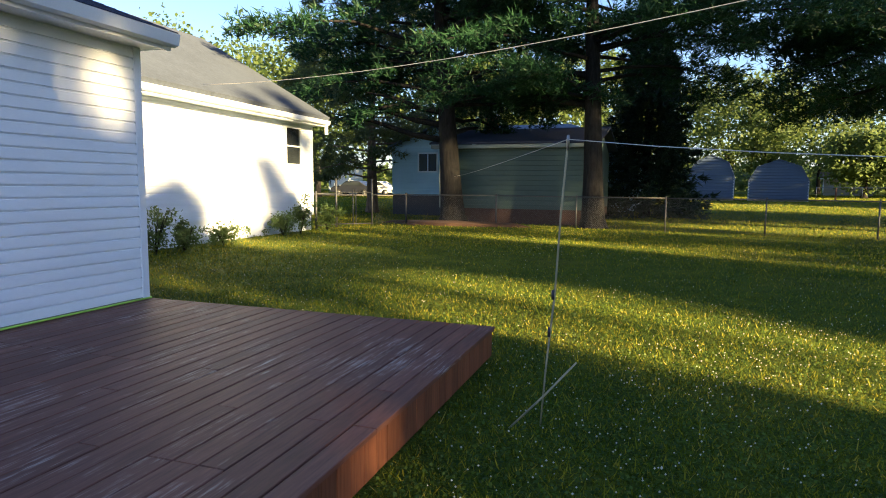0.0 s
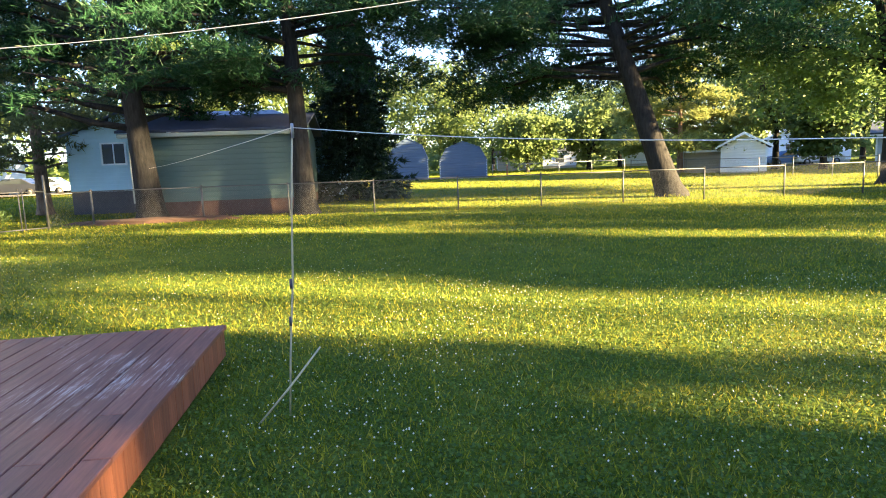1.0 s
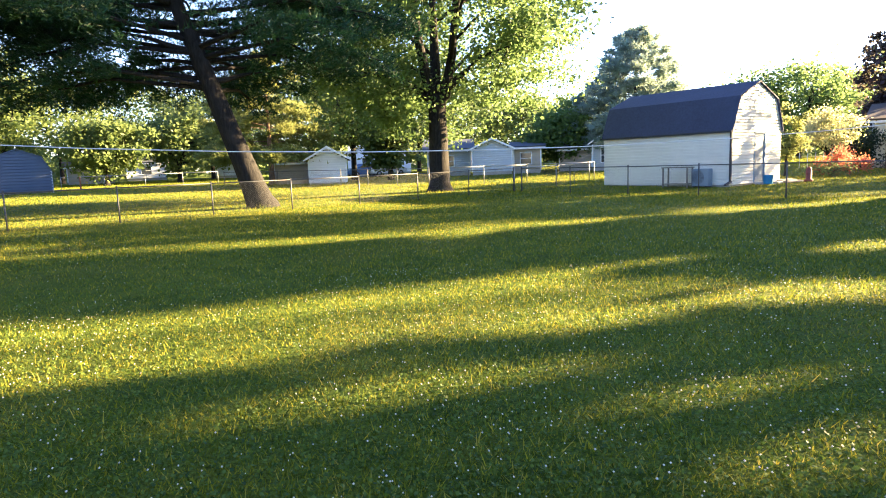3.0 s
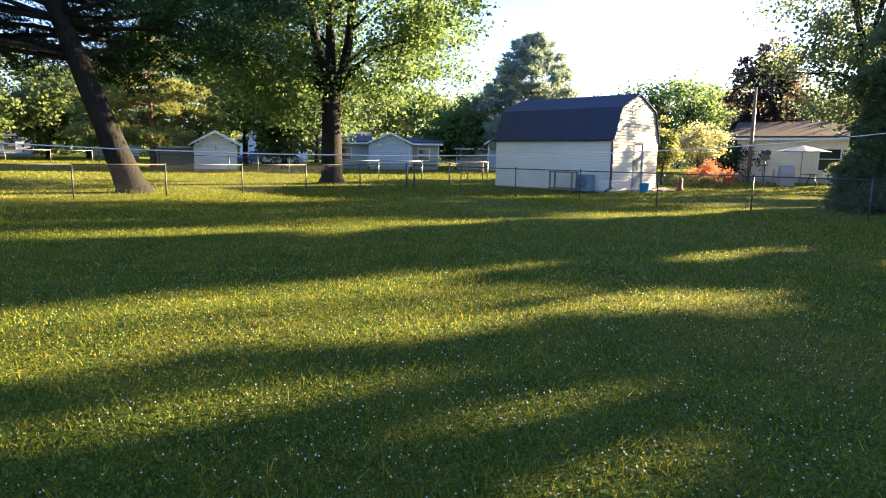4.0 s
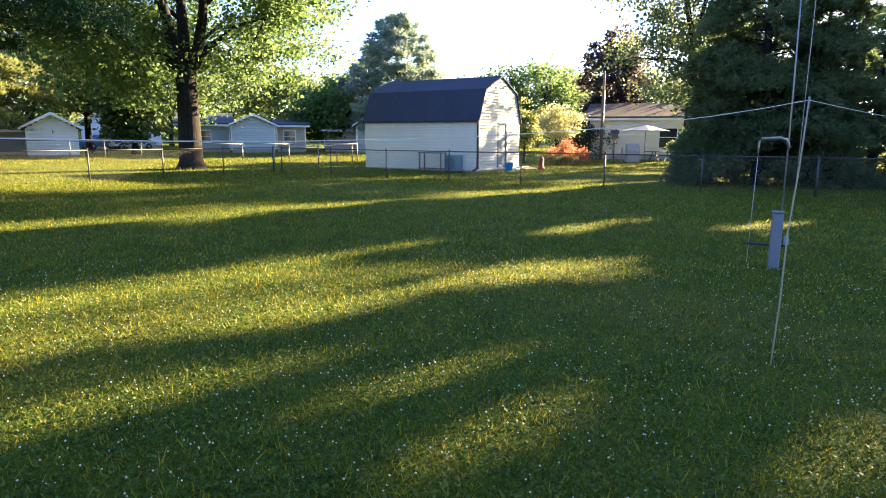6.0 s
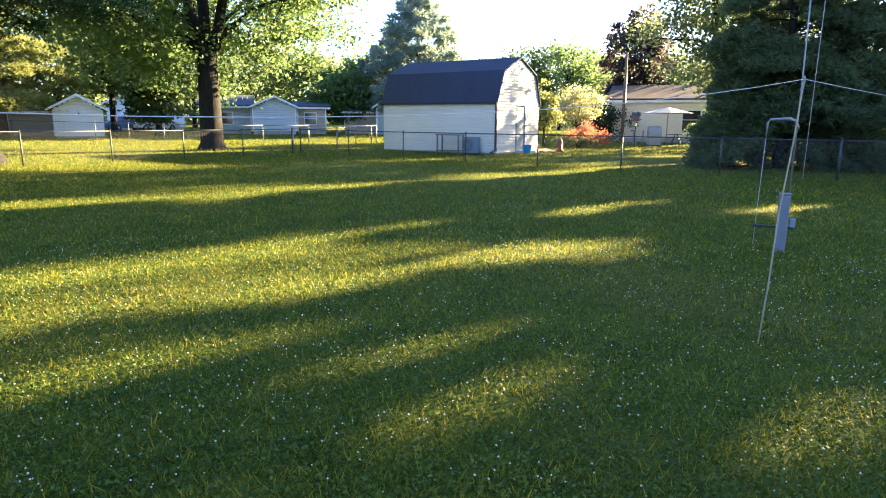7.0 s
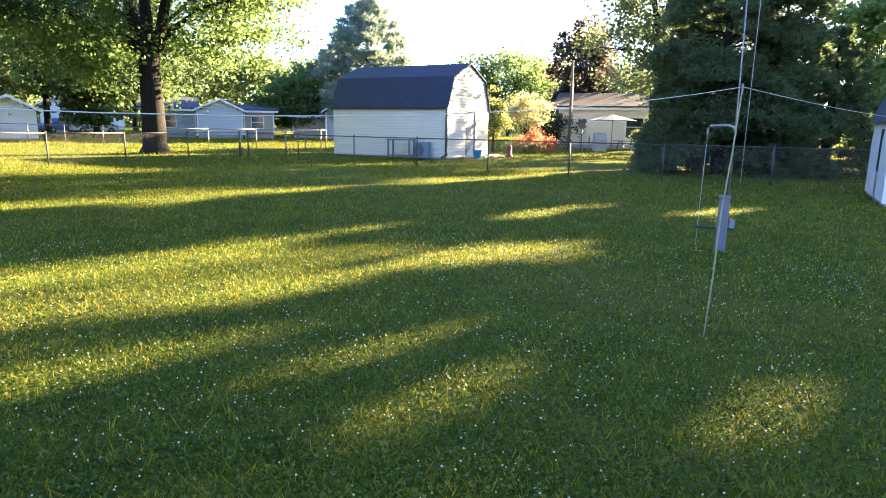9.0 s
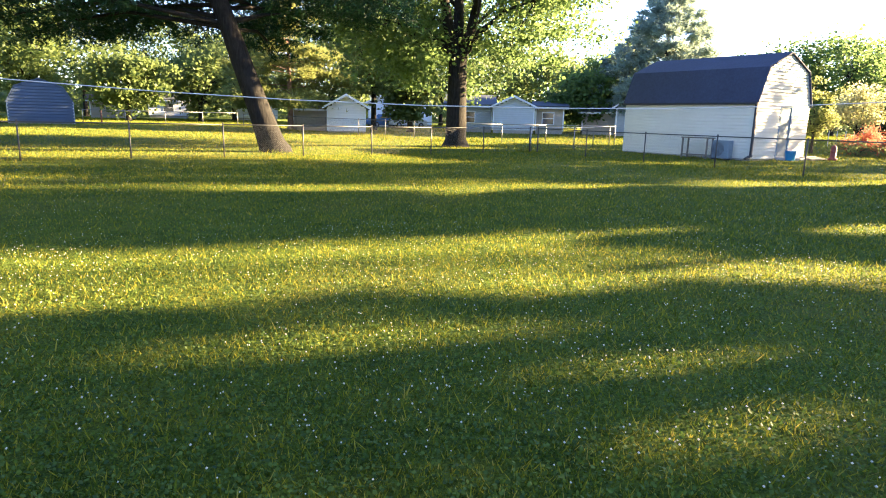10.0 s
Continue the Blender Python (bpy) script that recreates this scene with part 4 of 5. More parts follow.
# ---------------------------------------------------------------- patio of the beige house, utility pole, cars
def patio():
    u = thing("patio_umbrella", bearing(97.6, 46), 0, "open pale grey patio umbrella beside the house", "umbrella")
    tube("pole", [(0, 0, 0), (0, 0, 2.5)], 0.03, GALV, u, 8)
    v, f = [(0, 0, 2.52)], []
    for i in range(8):
        w = i * math.pi / 4
        v.append((1.65 * math.cos(w), 1.65 * math.sin(w), 2.12))
    for i in range(8):
        f.append((0, 1 + i, 1 + (i + 1) % 8))
    can = part("canopy", (v, f), PALE_CLOTH, u, "pale grey cloth canopy")
    for i in range(8):
        w = i * math.pi / 4
        tube("rib", [(0, 0, 2.49), (1.63 * math.cos(w), 1.63 * math.sin(w), 2.1)], 0.012, GALV, can, 4)
    t = thing("patio_table", bearing(98.4, 45.5), 0, "dark round patio table on the terrace", "table")
    tube("tabletop", [(0, 0, 0.70), (0, 0, 0.74)], [0.6, 0.6], DARK_TRIM, t, 16)
    for i in range(4):
        w = i * math.pi / 2 + 0.5
        tube("leg", [(0.1 * math.cos(w), 0.1 * math.sin(w), 0.7), (0.45 * math.cos(w), 0.45 * math.sin(w), 0)], 0.02, DARK_TRIM, t, 6)
    c = thing("covered_grill", bearing(96.6, 45.3), 0, "pale covered grill on the patio", "grill")
    part("cover", prism([(-0.9, 0), (-0.95, 0.8), (-0.5, 1.15), (0.3, 1.25), (0.8, 0.9), (0.9, 0)], -0.4, 0.4), PALE_CLOTH, c)
    for az in (94.6, 95.4, 99.6):
        ch = thing("patio_chair", bearing(az, 45.0), 97 + az, "pale metal patio chair on the terrace", "chair", "patio chairs")
        part("seat", a_box(-0.28, 0.28, -0.25, 0.25, 0.4, 0.45, 0.01), PALE_CLOTH, ch)
        part("backrest", a_box(-0.28, 0.28, 0.22, 0.27, 0.45, 1.0, 0.01), PALE_CLOTH, ch)
        for x in (-0.26, 0.22):
            for y in (-0.23, 0.21):
                part("leg", a_box(x, x + 0.04, y, y + 0.04, 0, 0.4), GALV, ch)
    b = thing("bird_house", bearing(95.05, 42.0), 0, "dark birdhouse on a thin post", "birdhouse")
    tube("post", [(0, 0, 0), (0, 0, 1.6)], 0.03, DARK_TRIM, b, 6)
    part("house_box", a_box(-0.2, 0.2, -0.2, 0.2, 1.6, 1.95, 0.01), POLE_WOOD, b)
    part("roof", prism([(-0.28, 1.93), (0, 2.15), (0.28, 1.93)], -0.26, 0.26), DARK_TRIM, b)
    k = thing("utility_pole", bearing(93.9, 48.0), 0, "weathered brown wooden utility pole", "pole")
    tube("pole", [(0, 0, 0), (0, 0, 4), (0.05, 0, 6.4)], [0.11, 0.10, 0.08], POLE_WOOD, k, 10)
    tube("conduit", [(0.35, -0.1, 0), (0.33, -0.1, 5.0)], 0.05, GALV, k, 6)
    for i in range(7):
        w = thing("picket_panel", bearing(88.2 + i * 0.55, 52), 180 + 90, "white picket fence panel beyond the barn", "fence", "white picket fence panels")
        for s in range(4):
            part("picket", a_box(-0.01, 0.02, -0.22 + s * 0.12, -0.15 + s * 0.12, 0, 1.1), TRIM, w)
        part("rail", a_box(0.02, 0.05, -0.25, 0.25, 0.8, 0.88), TRIM, w)


PALE_CLOTH = plain("pale_cloth", (0.40, 0.41, 0.43), 0.8, vary=0.1)
patio()


def car(at, turn, paint, label):
    c = thing("car", at, turn, label, "car", "parked cars")
    side = [(-2.2, 0.35), (-2.25, 0.75), (-1.9, 0.95), (-1.2, 1.0), (-0.6, 1.42), (0.8, 1.45), (1.5, 1.02), (2.1, 0.92), (2.2, 0.5), (2.1, 0.3)]
    b = prism(side, -0.85, 0.85)
    bmesh.ops.bevel(b, geom=list(b.edges), offset=0.05, segments=1, affect="EDGES")
    body = part("body", b, paint, c)
    part("window", prism([(-1.05, 1.02), (-0.58, 1.36), (0.76, 1.38), (1.3, 1.02)], -0.87, 0.87), GLASS, body)
    for x in (-1.4, 1.35):
        for y in (-0.86, 0.66):
            wv = tube("wheel", [(x, y, 0.32), (x, y + 0.2, 0.32)], 0.32, RUBBER, c, 14)
            tube("rim", [(x, y - 0.005, 0.32), (x, y + 0.205, 0.32)], 0.18, GALV, wv, 10)


CAR_BLUE, CAR_DARK, CAR_WHITE = plain("blue_car_paint", (0.03, 0.10, 0.30), 0.25, vary=0.05), plain("dark_car_paint", (0.02, 0.022, 0.03), 0.25, vary=0.05), plain("white_car_paint", (0.7, 0.7, 0.7), 0.3, vary=0.05)
car(bearing(51.4, 66), 30, CAR_BLUE, "blue parked car near the white house")
car(bearing(53.2, 66.5), 20, CAR_WHITE, "white parked car near the white house")
car(bearing(-12.2, 62), 15, CAR_DARK, "dark parked car along the street")
car(bearing(-10.3, 63), 15, CAR_WHITE, "white parked car along the street")
street = part("street", slab([tuple(bearing(-32, 64, 0) + Vector((0, 0, ground_z(0, 64) + 0.02))), tuple(bearing(-6.5, 60, 0) + Vector((0, 0, ground_z(0, 64) + 0.02))), tuple(bearing(-6.0, 67, 0) + Vector((0, 0, ground_z(0, 67) + 0.02))), tuple(bearing(-32, 71, 0) + Vector((0, 0, ground_z(0, 69) + 0.02)))], 0.1), ASPHALT)
tagged(street, "grey asphalt street beyond the lawns", "road", kind="structure")
rp = thing("marker_post", bearing(28.1, 61.5), 0, "rusty red-brown marker post on the far lawn", "post")
tube("post", [(0, 0, 0), (0, 0, 1.15)], 0.07, RUST, rp, 8)


# ---------------------------------------------------------------- trees
def cards(centres, size, rng, narrow=0.55, flat=0.0):
    """A rhombic leaf at each centre, turned at random; flat: how far leaves lie level."""
    n = len(centres)
    a = rng.normal(size=(n, 3))
    a[:, 2] *= 1 - flat
    a /= np.linalg.norm(a, axis=1)[:, None] + 1e-9
    b = rng.normal(size=(n, 3))
    b[:, 2] *= 1 - flat
    b -= a * (a * b).sum(1)[:, None]
    b /= np.linalg.norm(b, axis=1)[:, None] + 1e-9
    s = size * rng.uniform(0.6, 1.3, size=(n, 1))
    v = np.stack([centres - a * s * 0.5, centres + b * s * narrow * 0.5 + a * s * 0.05, centres + a * s * 0.5, centres - b * s * narrow * 0.5 + a * s * 0.05], axis=1).reshape(-1, 3)
    return v, np.arange(4 * n).reshape(-1, 4)


def tufts(centres, outward, length, rng, needles=6, width=0.07):
    """Bunches of long thin needles that spread forward along outward."""
    n = len(centres)
    c, o = np.repeat(centres, needles, 0), np.repeat(outward, needles, 0)
    d = o + rng.normal(scale=0.75, size=c.shape)
    d /= np.linalg.norm(d, axis=1)[:, None] + 1e-9
    side = np.cross(d, rng.normal(size=c.shape))
    side /= np.linalg.norm(side, axis=1)[:, None] + 1e-9
    ln = length * rng.uniform(0.6, 1.25, size=(len(c), 1))
    v = np.stack([c - side * ln * width, c + side * ln * width, c + d * ln], axis=1).reshape(-1, 3)
    return v, np.arange(3 * len(c)).reshape(-1, 3)


def leaf_part(name, vf, material, parent, label=""):
    ob = new(name, fast_mesh(name, vf[0], vf[1], material))
    ob.parent = parent
    if label:
        ob["label"] = label
    return ob


def trunk_line(height, lean, rng, bend=0.12, n=9):
    """Points up a trunk: lean is the sideways shift at the top."""
    ph = rng.uniform(0, 6.28, 2)
    pts = []
    for i in range(n):
        s = i / (n - 1)
        pts.append(Vector((lean[0] * s + bend * math.sin(3.1 * s + ph[0]) * s, lean[1] * s + bend * math.sin(2.7 * s + ph[1]) * s, height * s)))
    return pts


def along(pts, z):
    for a, b in zip(pts, pts[1:]):
        if a.z <= z <= b.z:
            return a.lerp(b, (z - a.z) / (b.z - a.z))
    return pts[-1].copy()


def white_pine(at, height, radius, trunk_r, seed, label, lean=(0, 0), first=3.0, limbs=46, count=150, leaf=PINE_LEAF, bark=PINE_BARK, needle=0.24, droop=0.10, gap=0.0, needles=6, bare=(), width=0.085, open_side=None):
    """A tall pine: bare lower trunk with broken stubs, long level limbs in uneven layers that carry feathery plates of
    needles.
    bare: (bearing, height, length) of limbs with few needles. open_side: (bearing, half angle, height) of the sector
    cleared towards the camera so that the trunk shows."""
    rng = np.random.default_rng(seed)
    t = thing("pine_tree", at, 0, label, "tree")
    line = trunk_line(height, lean, rng, 0.10 * height / 15)
    radii = [trunk_r * (1.0 - 0.93 * (i / (len(line) - 1)) ** 0.9) for i in range(len(line))]
    pts = [Vector((0, 0, -0.15)), Vector((0, 0, 0.05)), line[0].lerp(line[1], 0.16), line[0].lerp(line[1], 0.4)] + line[1:]
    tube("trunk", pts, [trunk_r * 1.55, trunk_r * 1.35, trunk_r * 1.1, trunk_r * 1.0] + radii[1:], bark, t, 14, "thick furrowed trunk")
    cs, os_ = [], []
    for k in range(limbs):
        s = (k + rng.uniform(-0.35, 0.35)) / limbs
        z = first + (height * 0.985 - first) * max(0, s) ** 0.92
        f = (z - first) / (height - first)
        reach = radius * (0.62 + 0.42 * math.sin(min(1, f * 1.35 + 0.25) * 2.6)) * (1 - f ** 2.6) * rng.uniform(0.6, 1.12) + 0.35
        w = rng.uniform(0, 2 * math.pi)
        if rng.uniform() < gap:
            continue
        if open_side and z < open_side[2] and math.cos(math.pi / 2 - w - radians(open_side[0])) > math.cos(radians(open_side[1])):
            continue
        o = along(line, z)
        d = Vector((math.cos(w), math.sin(w), 0))
        rise = rng.uniform(-0.02, 0.12) + 0.55 * f * f
        mid = o + d * reach * 0.5 + Vector((0, 0, reach * (rise * 0.5 + 0.03)))
        tip = o + d * reach + Vector((0, 0, reach * (rise - droop)))
        r0 = max(0.018, trunk_r * 0.22 * (1 - f * 0.7))
        q = o.lerp(mid, 0.5) + Vector(rng.normal(scale=0.05, size=3))
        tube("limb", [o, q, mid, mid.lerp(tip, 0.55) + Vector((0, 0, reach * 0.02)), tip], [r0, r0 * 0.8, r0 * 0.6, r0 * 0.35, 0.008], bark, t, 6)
        n = int(count * reach / radius * rng.uniform(0.7, 1.2))
        hubs = max(5, int(4 + 3.2 * reach))
        pick = rng.integers(0, hubs, n)
        p = np.clip((rng.uniform(0.2, 1.0, hubs) ** 0.7)[pick] + rng.normal(scale=0.045, size=n), 0.12, 1.06)
        side = np.array([-d.y, d.x, 0.0])
        spread = reach * 0.34 * (1.15 - p) + 0.12
        off = rng.normal(size=hubs)[pick] * spread + rng.normal(scale=0.17 + 0.02 * reach, size=n)
        base = np.where(p[:, None] < 0.5, np.array(o) + (np.array(mid) - np.array(o)) * (p[:, None] / 0.5), np.array(mid) + (np.array(tip) - np.array(mid)) * ((p[:, None] - 0.5) / 0.5))
        c = base + side * off[:, None]
        c[:, 2] += rng.normal(scale=0.16, size=hubs)[pick] + rng.normal(scale=0.07 + 0.008 * reach, size=n) - 0.05 * np.abs(off)
        out = np.array(d) * 0.8 + side * np.sign(off)[:, None] * 0.5 + np.array([0, 0, 0.35])
        cs.append(c)
        os_.append(np.broadcast_to(out, c.shape))
    for b_az, b_z, b_len in bare:
        w = math.pi / 2 - radians(b_az)
        d = Vector((math.cos(w), math.sin(w), 0))
        o = along(line, b_z)
        tube("limb", [o, o + d * b_len * 0.3 + Vector((0, 0, b_len * 0.05)), o + d * b_len * 0.65 + Vector((0, 0, b_len * 0.16)), o + d * b_len + Vector((0, 0, b_len * 0.22))], [0.13, 0.11, 0.075, 0.02], bark, t, 8, "nearly bare low limb")
    c, o = np.concatenate(cs), np.concatenate(os_)
    leaf_part("crown", tufts(c, o, needle, rng, needles, width), leaf, t, "feathery layered needles")
    return t


def spruce(at, height, radius, seed, label, leaf=SPRUCE_LEAF, count=9000, size=0.34, name="spruce_tree", skirt=0.25, wall=0.0):
    """A conifer with tiers of drooping sprays down to the ground."""
    rng = np.random.default_rng(seed)
    t = thing(name, at, 0, label, "tree")
    tube("trunk", [(0, 0, -0.1), (0, 0, height * 0.5), (0, 0, height * 0.97)], [radius * 0.07 + 0.05, radius * 0.045 + 0.03, 0.02], PINE_BARK, t, 8)
    tiers = int(height / 0.42)
    cs, os_ = [], []
    per = count / tiers
    for k in range(tiers):
        f = k / tiers
        z = skirt + (height - skirt) * f
        r = radius * ((1 - f) ** 0.85 * (1 - wall) + wall * (1 - f ** 4)) * rng.uniform(0.86, 1.1) + 0.08
        arms = max(5, int(9 + 8 * (1 - f)))
        w0 = rng.uniform(0, 6.28)
        for a in range(arms):
            w = w0 + 2 * math.pi * a / arms + rng.uniform(-0.2, 0.2)
            ln = r * rng.uniform(0.55, 1.22)
            n = max(3, int(per / arms * (1 - f * 0.55) * 1.3))
            p = rng.uniform(0.15, 1, n) ** 0.6
            off = rng.normal(size=n) * ln * 0.16 * (1.1 - p)
            c = np.stack([np.cos(w) * ln * p - np.sin(w) * off, np.sin(w) * ln * p + np.cos(w) * off, z - 0.26 * ln * p + rng.normal(scale=0.07, size=n) + 0.12 * ln * p ** 3], axis=1)
            cs.append(c)
            os_.append(np.broadcast_to(np.array([np.cos(w), np.sin(w), -0.12]), c.shape))
    leaf_part("crown", tufts(np.concatenate(cs), np.concatenate(os_), size, rng, 4, 0.13), leaf, t, "dense drooping needle sprays")
    return t


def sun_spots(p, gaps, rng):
    """Which points lie in holes cut to shape the light: each hole is given by the wanted spot of sun under it, (across
    the light, along it, half width, half length).
    """
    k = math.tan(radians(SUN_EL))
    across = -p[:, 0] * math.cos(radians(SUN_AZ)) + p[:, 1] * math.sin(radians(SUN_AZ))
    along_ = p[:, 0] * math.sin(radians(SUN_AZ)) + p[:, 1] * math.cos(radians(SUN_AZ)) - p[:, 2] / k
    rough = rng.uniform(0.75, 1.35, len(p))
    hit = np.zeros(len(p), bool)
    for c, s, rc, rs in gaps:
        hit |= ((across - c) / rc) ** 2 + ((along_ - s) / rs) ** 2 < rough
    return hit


def broadleaf(at, height, crown, trunk_r, seed, label, leaf=FAR_LEAF, leaves=9000, size=0.22, bark=MAPLE_BARK, fork=0.28, clumps=110, name="tree", lean=(0, 0), limbs=10, hang=0.0, core=0.25, tight=0.155, clear_stem=0.0, open_side=None, gaps=(), leaders=0):
    """A leafy tree: crown = (radius across, bottom height); leaves hang in uneven clumps round the ends of real limbs,
    with gaps between.
    open_side: (bearing, half angle, height) of a sector cleared of low leaves to fit the camera's view; gaps: holes cut
    for wanted sun spots, see sun_spots()."""
    rng = np.random.default_rng(seed)
    t = thing(name, at, 0, label, "tree")
    rad, low = crown
    zc, hz = (height + low) / 2, (height - low) / 2
    fz = height * fork
    trunk_top = Vector((lean[0], lean[1], fz))
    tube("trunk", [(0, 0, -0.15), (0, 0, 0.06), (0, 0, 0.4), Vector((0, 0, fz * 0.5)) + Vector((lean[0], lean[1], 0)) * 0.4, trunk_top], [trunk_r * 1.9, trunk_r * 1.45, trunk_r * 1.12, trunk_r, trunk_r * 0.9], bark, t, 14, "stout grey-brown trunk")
    d = rng.normal(size=(clumps, 3))
    d /= np.linalg.norm(d, axis=1)[:, None]
    r = rng.uniform(core, 1.0, size=clumps) ** 0.55
    lump = 1 + 0.22 * np.sin(3 * np.arctan2(d[:, 1], d[:, 0]) + seed) * (1 - np.abs(d[:, 2])) + rng.normal(scale=0.1, size=clumps)
    cl = d * (r * lump)[:, None] * np.array([rad, rad, hz]) + np.array([lean[0], lean[1], zc])
    cl[:, 2] = np.maximum(cl[:, 2], low + rng.uniform(0, 0.25 * hz, clumps))
    if clear_stem:
        far_out = np.hypot(cl[:, 0] - lean[0], cl[:, 1] - lean[1])
        push = (far_out < clear_stem) & (cl[:, 2] < height * 0.62)
        cl[push, :2] *= ((clear_stem + rng.uniform(0, 1.6, push.sum())) / np.maximum(far_out[push], 0.05))[:, None]
    if open_side:
        w = np.arctan2(cl[:, 0] - lean[0], cl[:, 1] - lean[1]) - radians(open_side[0])
        cut = (np.cos(w) > math.cos(radians(open_side[1]))) & (cl[:, 2] < open_side[2]) & (rng.uniform(size=clumps) < 0.8)
        cl = cl[~cut]
        clumps = len(cl)
    order = rng.permutation(clumps)
    ends = [Vector(cl[i]) for i in order[:limbs * 4]]
    groups = [[] for _ in range(limbs)]
    dirs = [Vector((math.cos(2.4 * i), math.sin(2.4 * i), 0.4 + 1.1 * (i % 3) / 2)).normalized() for i in range(limbs)]
    for e in ends:
        v = (e - trunk_top).normalized()
        groups[max(range(limbs), key=lambda i: dirs[i].dot(v))].append(e)
    stems = []
    for i in range(leaders):
        w = 0.6 + 2 * math.pi * i / leaders
        top = Vector((math.cos(w) * rad * 0.24, math.sin(w) * rad * 0.24, height * (0.9 - 0.06 * i)))
        root = trunk_top - Vector((0, 0, 0.25 + 0.5 * i))
        stem = [root, root.lerp(top, 0.12) + Vector((math.cos(w), math.sin(w), 0)) * 0.28, root.lerp(top, 0.35) + Vector((math.cos(w), math.sin(w), 0)) * 0.35, root.lerp(top, 0.7), top]
        tube("leader", stem, [trunk_r * 0.66, trunk_r * 0.56, trunk_r * 0.44, trunk_r * 0.24, 0.03], bark, t, 10, "upright main stem")
        stems.append(stem)
    for i, g in enumerate(groups):
        if not g:
            continue
        m = sum(g, Vector()) / len(g)
        if stems:
            near = min(stems, key=lambda q: (q[2].xy - m.xy).length)
            out_to = (m.xy - near[2].xy).length
            low_on = along(near, min(max(m.z - 0.28 * out_to - rng.uniform(0.2, 1.6), near[0].z + 0.1), near[-1].z - 0.5))
        else:
            low_on = trunk_top - Vector((0, 0, rng.uniform(0, fz * 0.28))) if i % 3 == 0 else trunk_top - Vector((0, 0, 0.15))
        knee = low_on.lerp(m, 0.5) + Vector((0, 0, 0.12 * (m - low_on).length))
        r0 = trunk_r * (rng.uniform(0.16, 0.26) if stems else rng.uniform(0.42, 0.62))
        lb = tube("limb", [low_on, low_on.lerp(knee, 0.5) + Vector((0, 0, 0.05)), knee, m], [r0, r0 * 0.85, r0 * 0.65, r0 * 0.3], bark, t, 8)
        for e in g:
            a = knee.lerp(m, rng.uniform(0.1, 0.8))
            tube("branch", [a, a.lerp(e, 0.55) + Vector((0, 0, 0.06 * (e - a).length)), e], [r0 * 0.32, r0 * 0.2, 0.012], bark, lb, 5)
    per = leaves // clumps
    sig = rad * tight
    c = np.repeat(cl, per, 0) + rng.normal(size=(clumps * per, 3)) * np.array([sig, sig, sig * 0.62]) * np.repeat(rng.uniform(0.6, 1.35, clumps), per)[:, None]
    if hang:
        c[:, 2] -= hang * rng.uniform(0, 1, len(c)) ** 2
    # leaves are dropped wherever they would shade a wanted sun spot
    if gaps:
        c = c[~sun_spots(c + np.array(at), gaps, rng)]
    leaf_part("crown", cards(c, size, rng, 0.7, 0.25), leaf, t, "leaves in uneven clumps with gaps of sky")
    return t


def bush(at, r, h, seed, label, leaf, count=1500, size=0.1, name="bush", stems=7, flowers=None):
    rng = np.random.default_rng(seed)
    t = thing(name, at, 0, label, "bush")
    for i in range(stems):
        w = rng.uniform(0, 6.28)
        e = Vector((math.cos(w) * r * 0.7, math.sin(w) * r * 0.7, h * rng.uniform(0.6, 1.0)))
        tube("stem", [(0, 0, 0), e * 0.5 + Vector((0, 0, h * 0.1)), e], [0.02, 0.014, 0.004], MAPLE_BARK, t, 5)
    k = 26
    cl = rng.normal(size=(k, 3)) * np.array([r * 0.45, r * 0.45, h * 0.24]) + np.array([0, 0, h * 0.55])
    c = np.repeat(cl, count // k, 0) + rng.normal(size=(count // k * k, 3)) * r * 0.17
    c[:, 2] = np.maximum(c[:, 2], 0.02)
    leaf_part("foliage", cards(c, size, rng, 0.5), leaf, t)
    return t


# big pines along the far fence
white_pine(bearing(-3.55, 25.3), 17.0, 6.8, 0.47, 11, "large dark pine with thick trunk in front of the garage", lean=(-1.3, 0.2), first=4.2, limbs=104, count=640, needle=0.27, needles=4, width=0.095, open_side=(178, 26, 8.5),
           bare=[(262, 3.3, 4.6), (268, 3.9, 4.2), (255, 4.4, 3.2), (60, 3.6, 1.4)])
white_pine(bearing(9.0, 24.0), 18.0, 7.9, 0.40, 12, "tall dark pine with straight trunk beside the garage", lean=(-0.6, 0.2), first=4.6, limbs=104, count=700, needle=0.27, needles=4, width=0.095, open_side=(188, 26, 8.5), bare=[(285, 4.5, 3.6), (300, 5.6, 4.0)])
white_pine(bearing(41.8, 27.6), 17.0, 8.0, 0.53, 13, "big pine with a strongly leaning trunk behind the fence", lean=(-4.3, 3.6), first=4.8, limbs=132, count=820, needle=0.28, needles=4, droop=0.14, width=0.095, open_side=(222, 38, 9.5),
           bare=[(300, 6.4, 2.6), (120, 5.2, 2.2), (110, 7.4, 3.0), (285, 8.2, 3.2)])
white_pine(bearing(-10.8, 34.0), 16.0, 5.8, 0.30, 15, "olive-green pine with sunlit tips behind the white house", first=1.8, limbs=74, count=430, leaf=SUN_TIPPED_PINE, bark=TAN_BARK, needle=0.30, needles=5)
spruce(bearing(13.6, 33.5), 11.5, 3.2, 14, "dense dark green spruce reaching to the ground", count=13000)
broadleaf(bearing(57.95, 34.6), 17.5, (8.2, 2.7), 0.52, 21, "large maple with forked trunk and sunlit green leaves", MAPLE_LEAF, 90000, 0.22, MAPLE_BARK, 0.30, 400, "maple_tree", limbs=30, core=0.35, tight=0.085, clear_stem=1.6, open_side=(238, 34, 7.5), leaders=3)
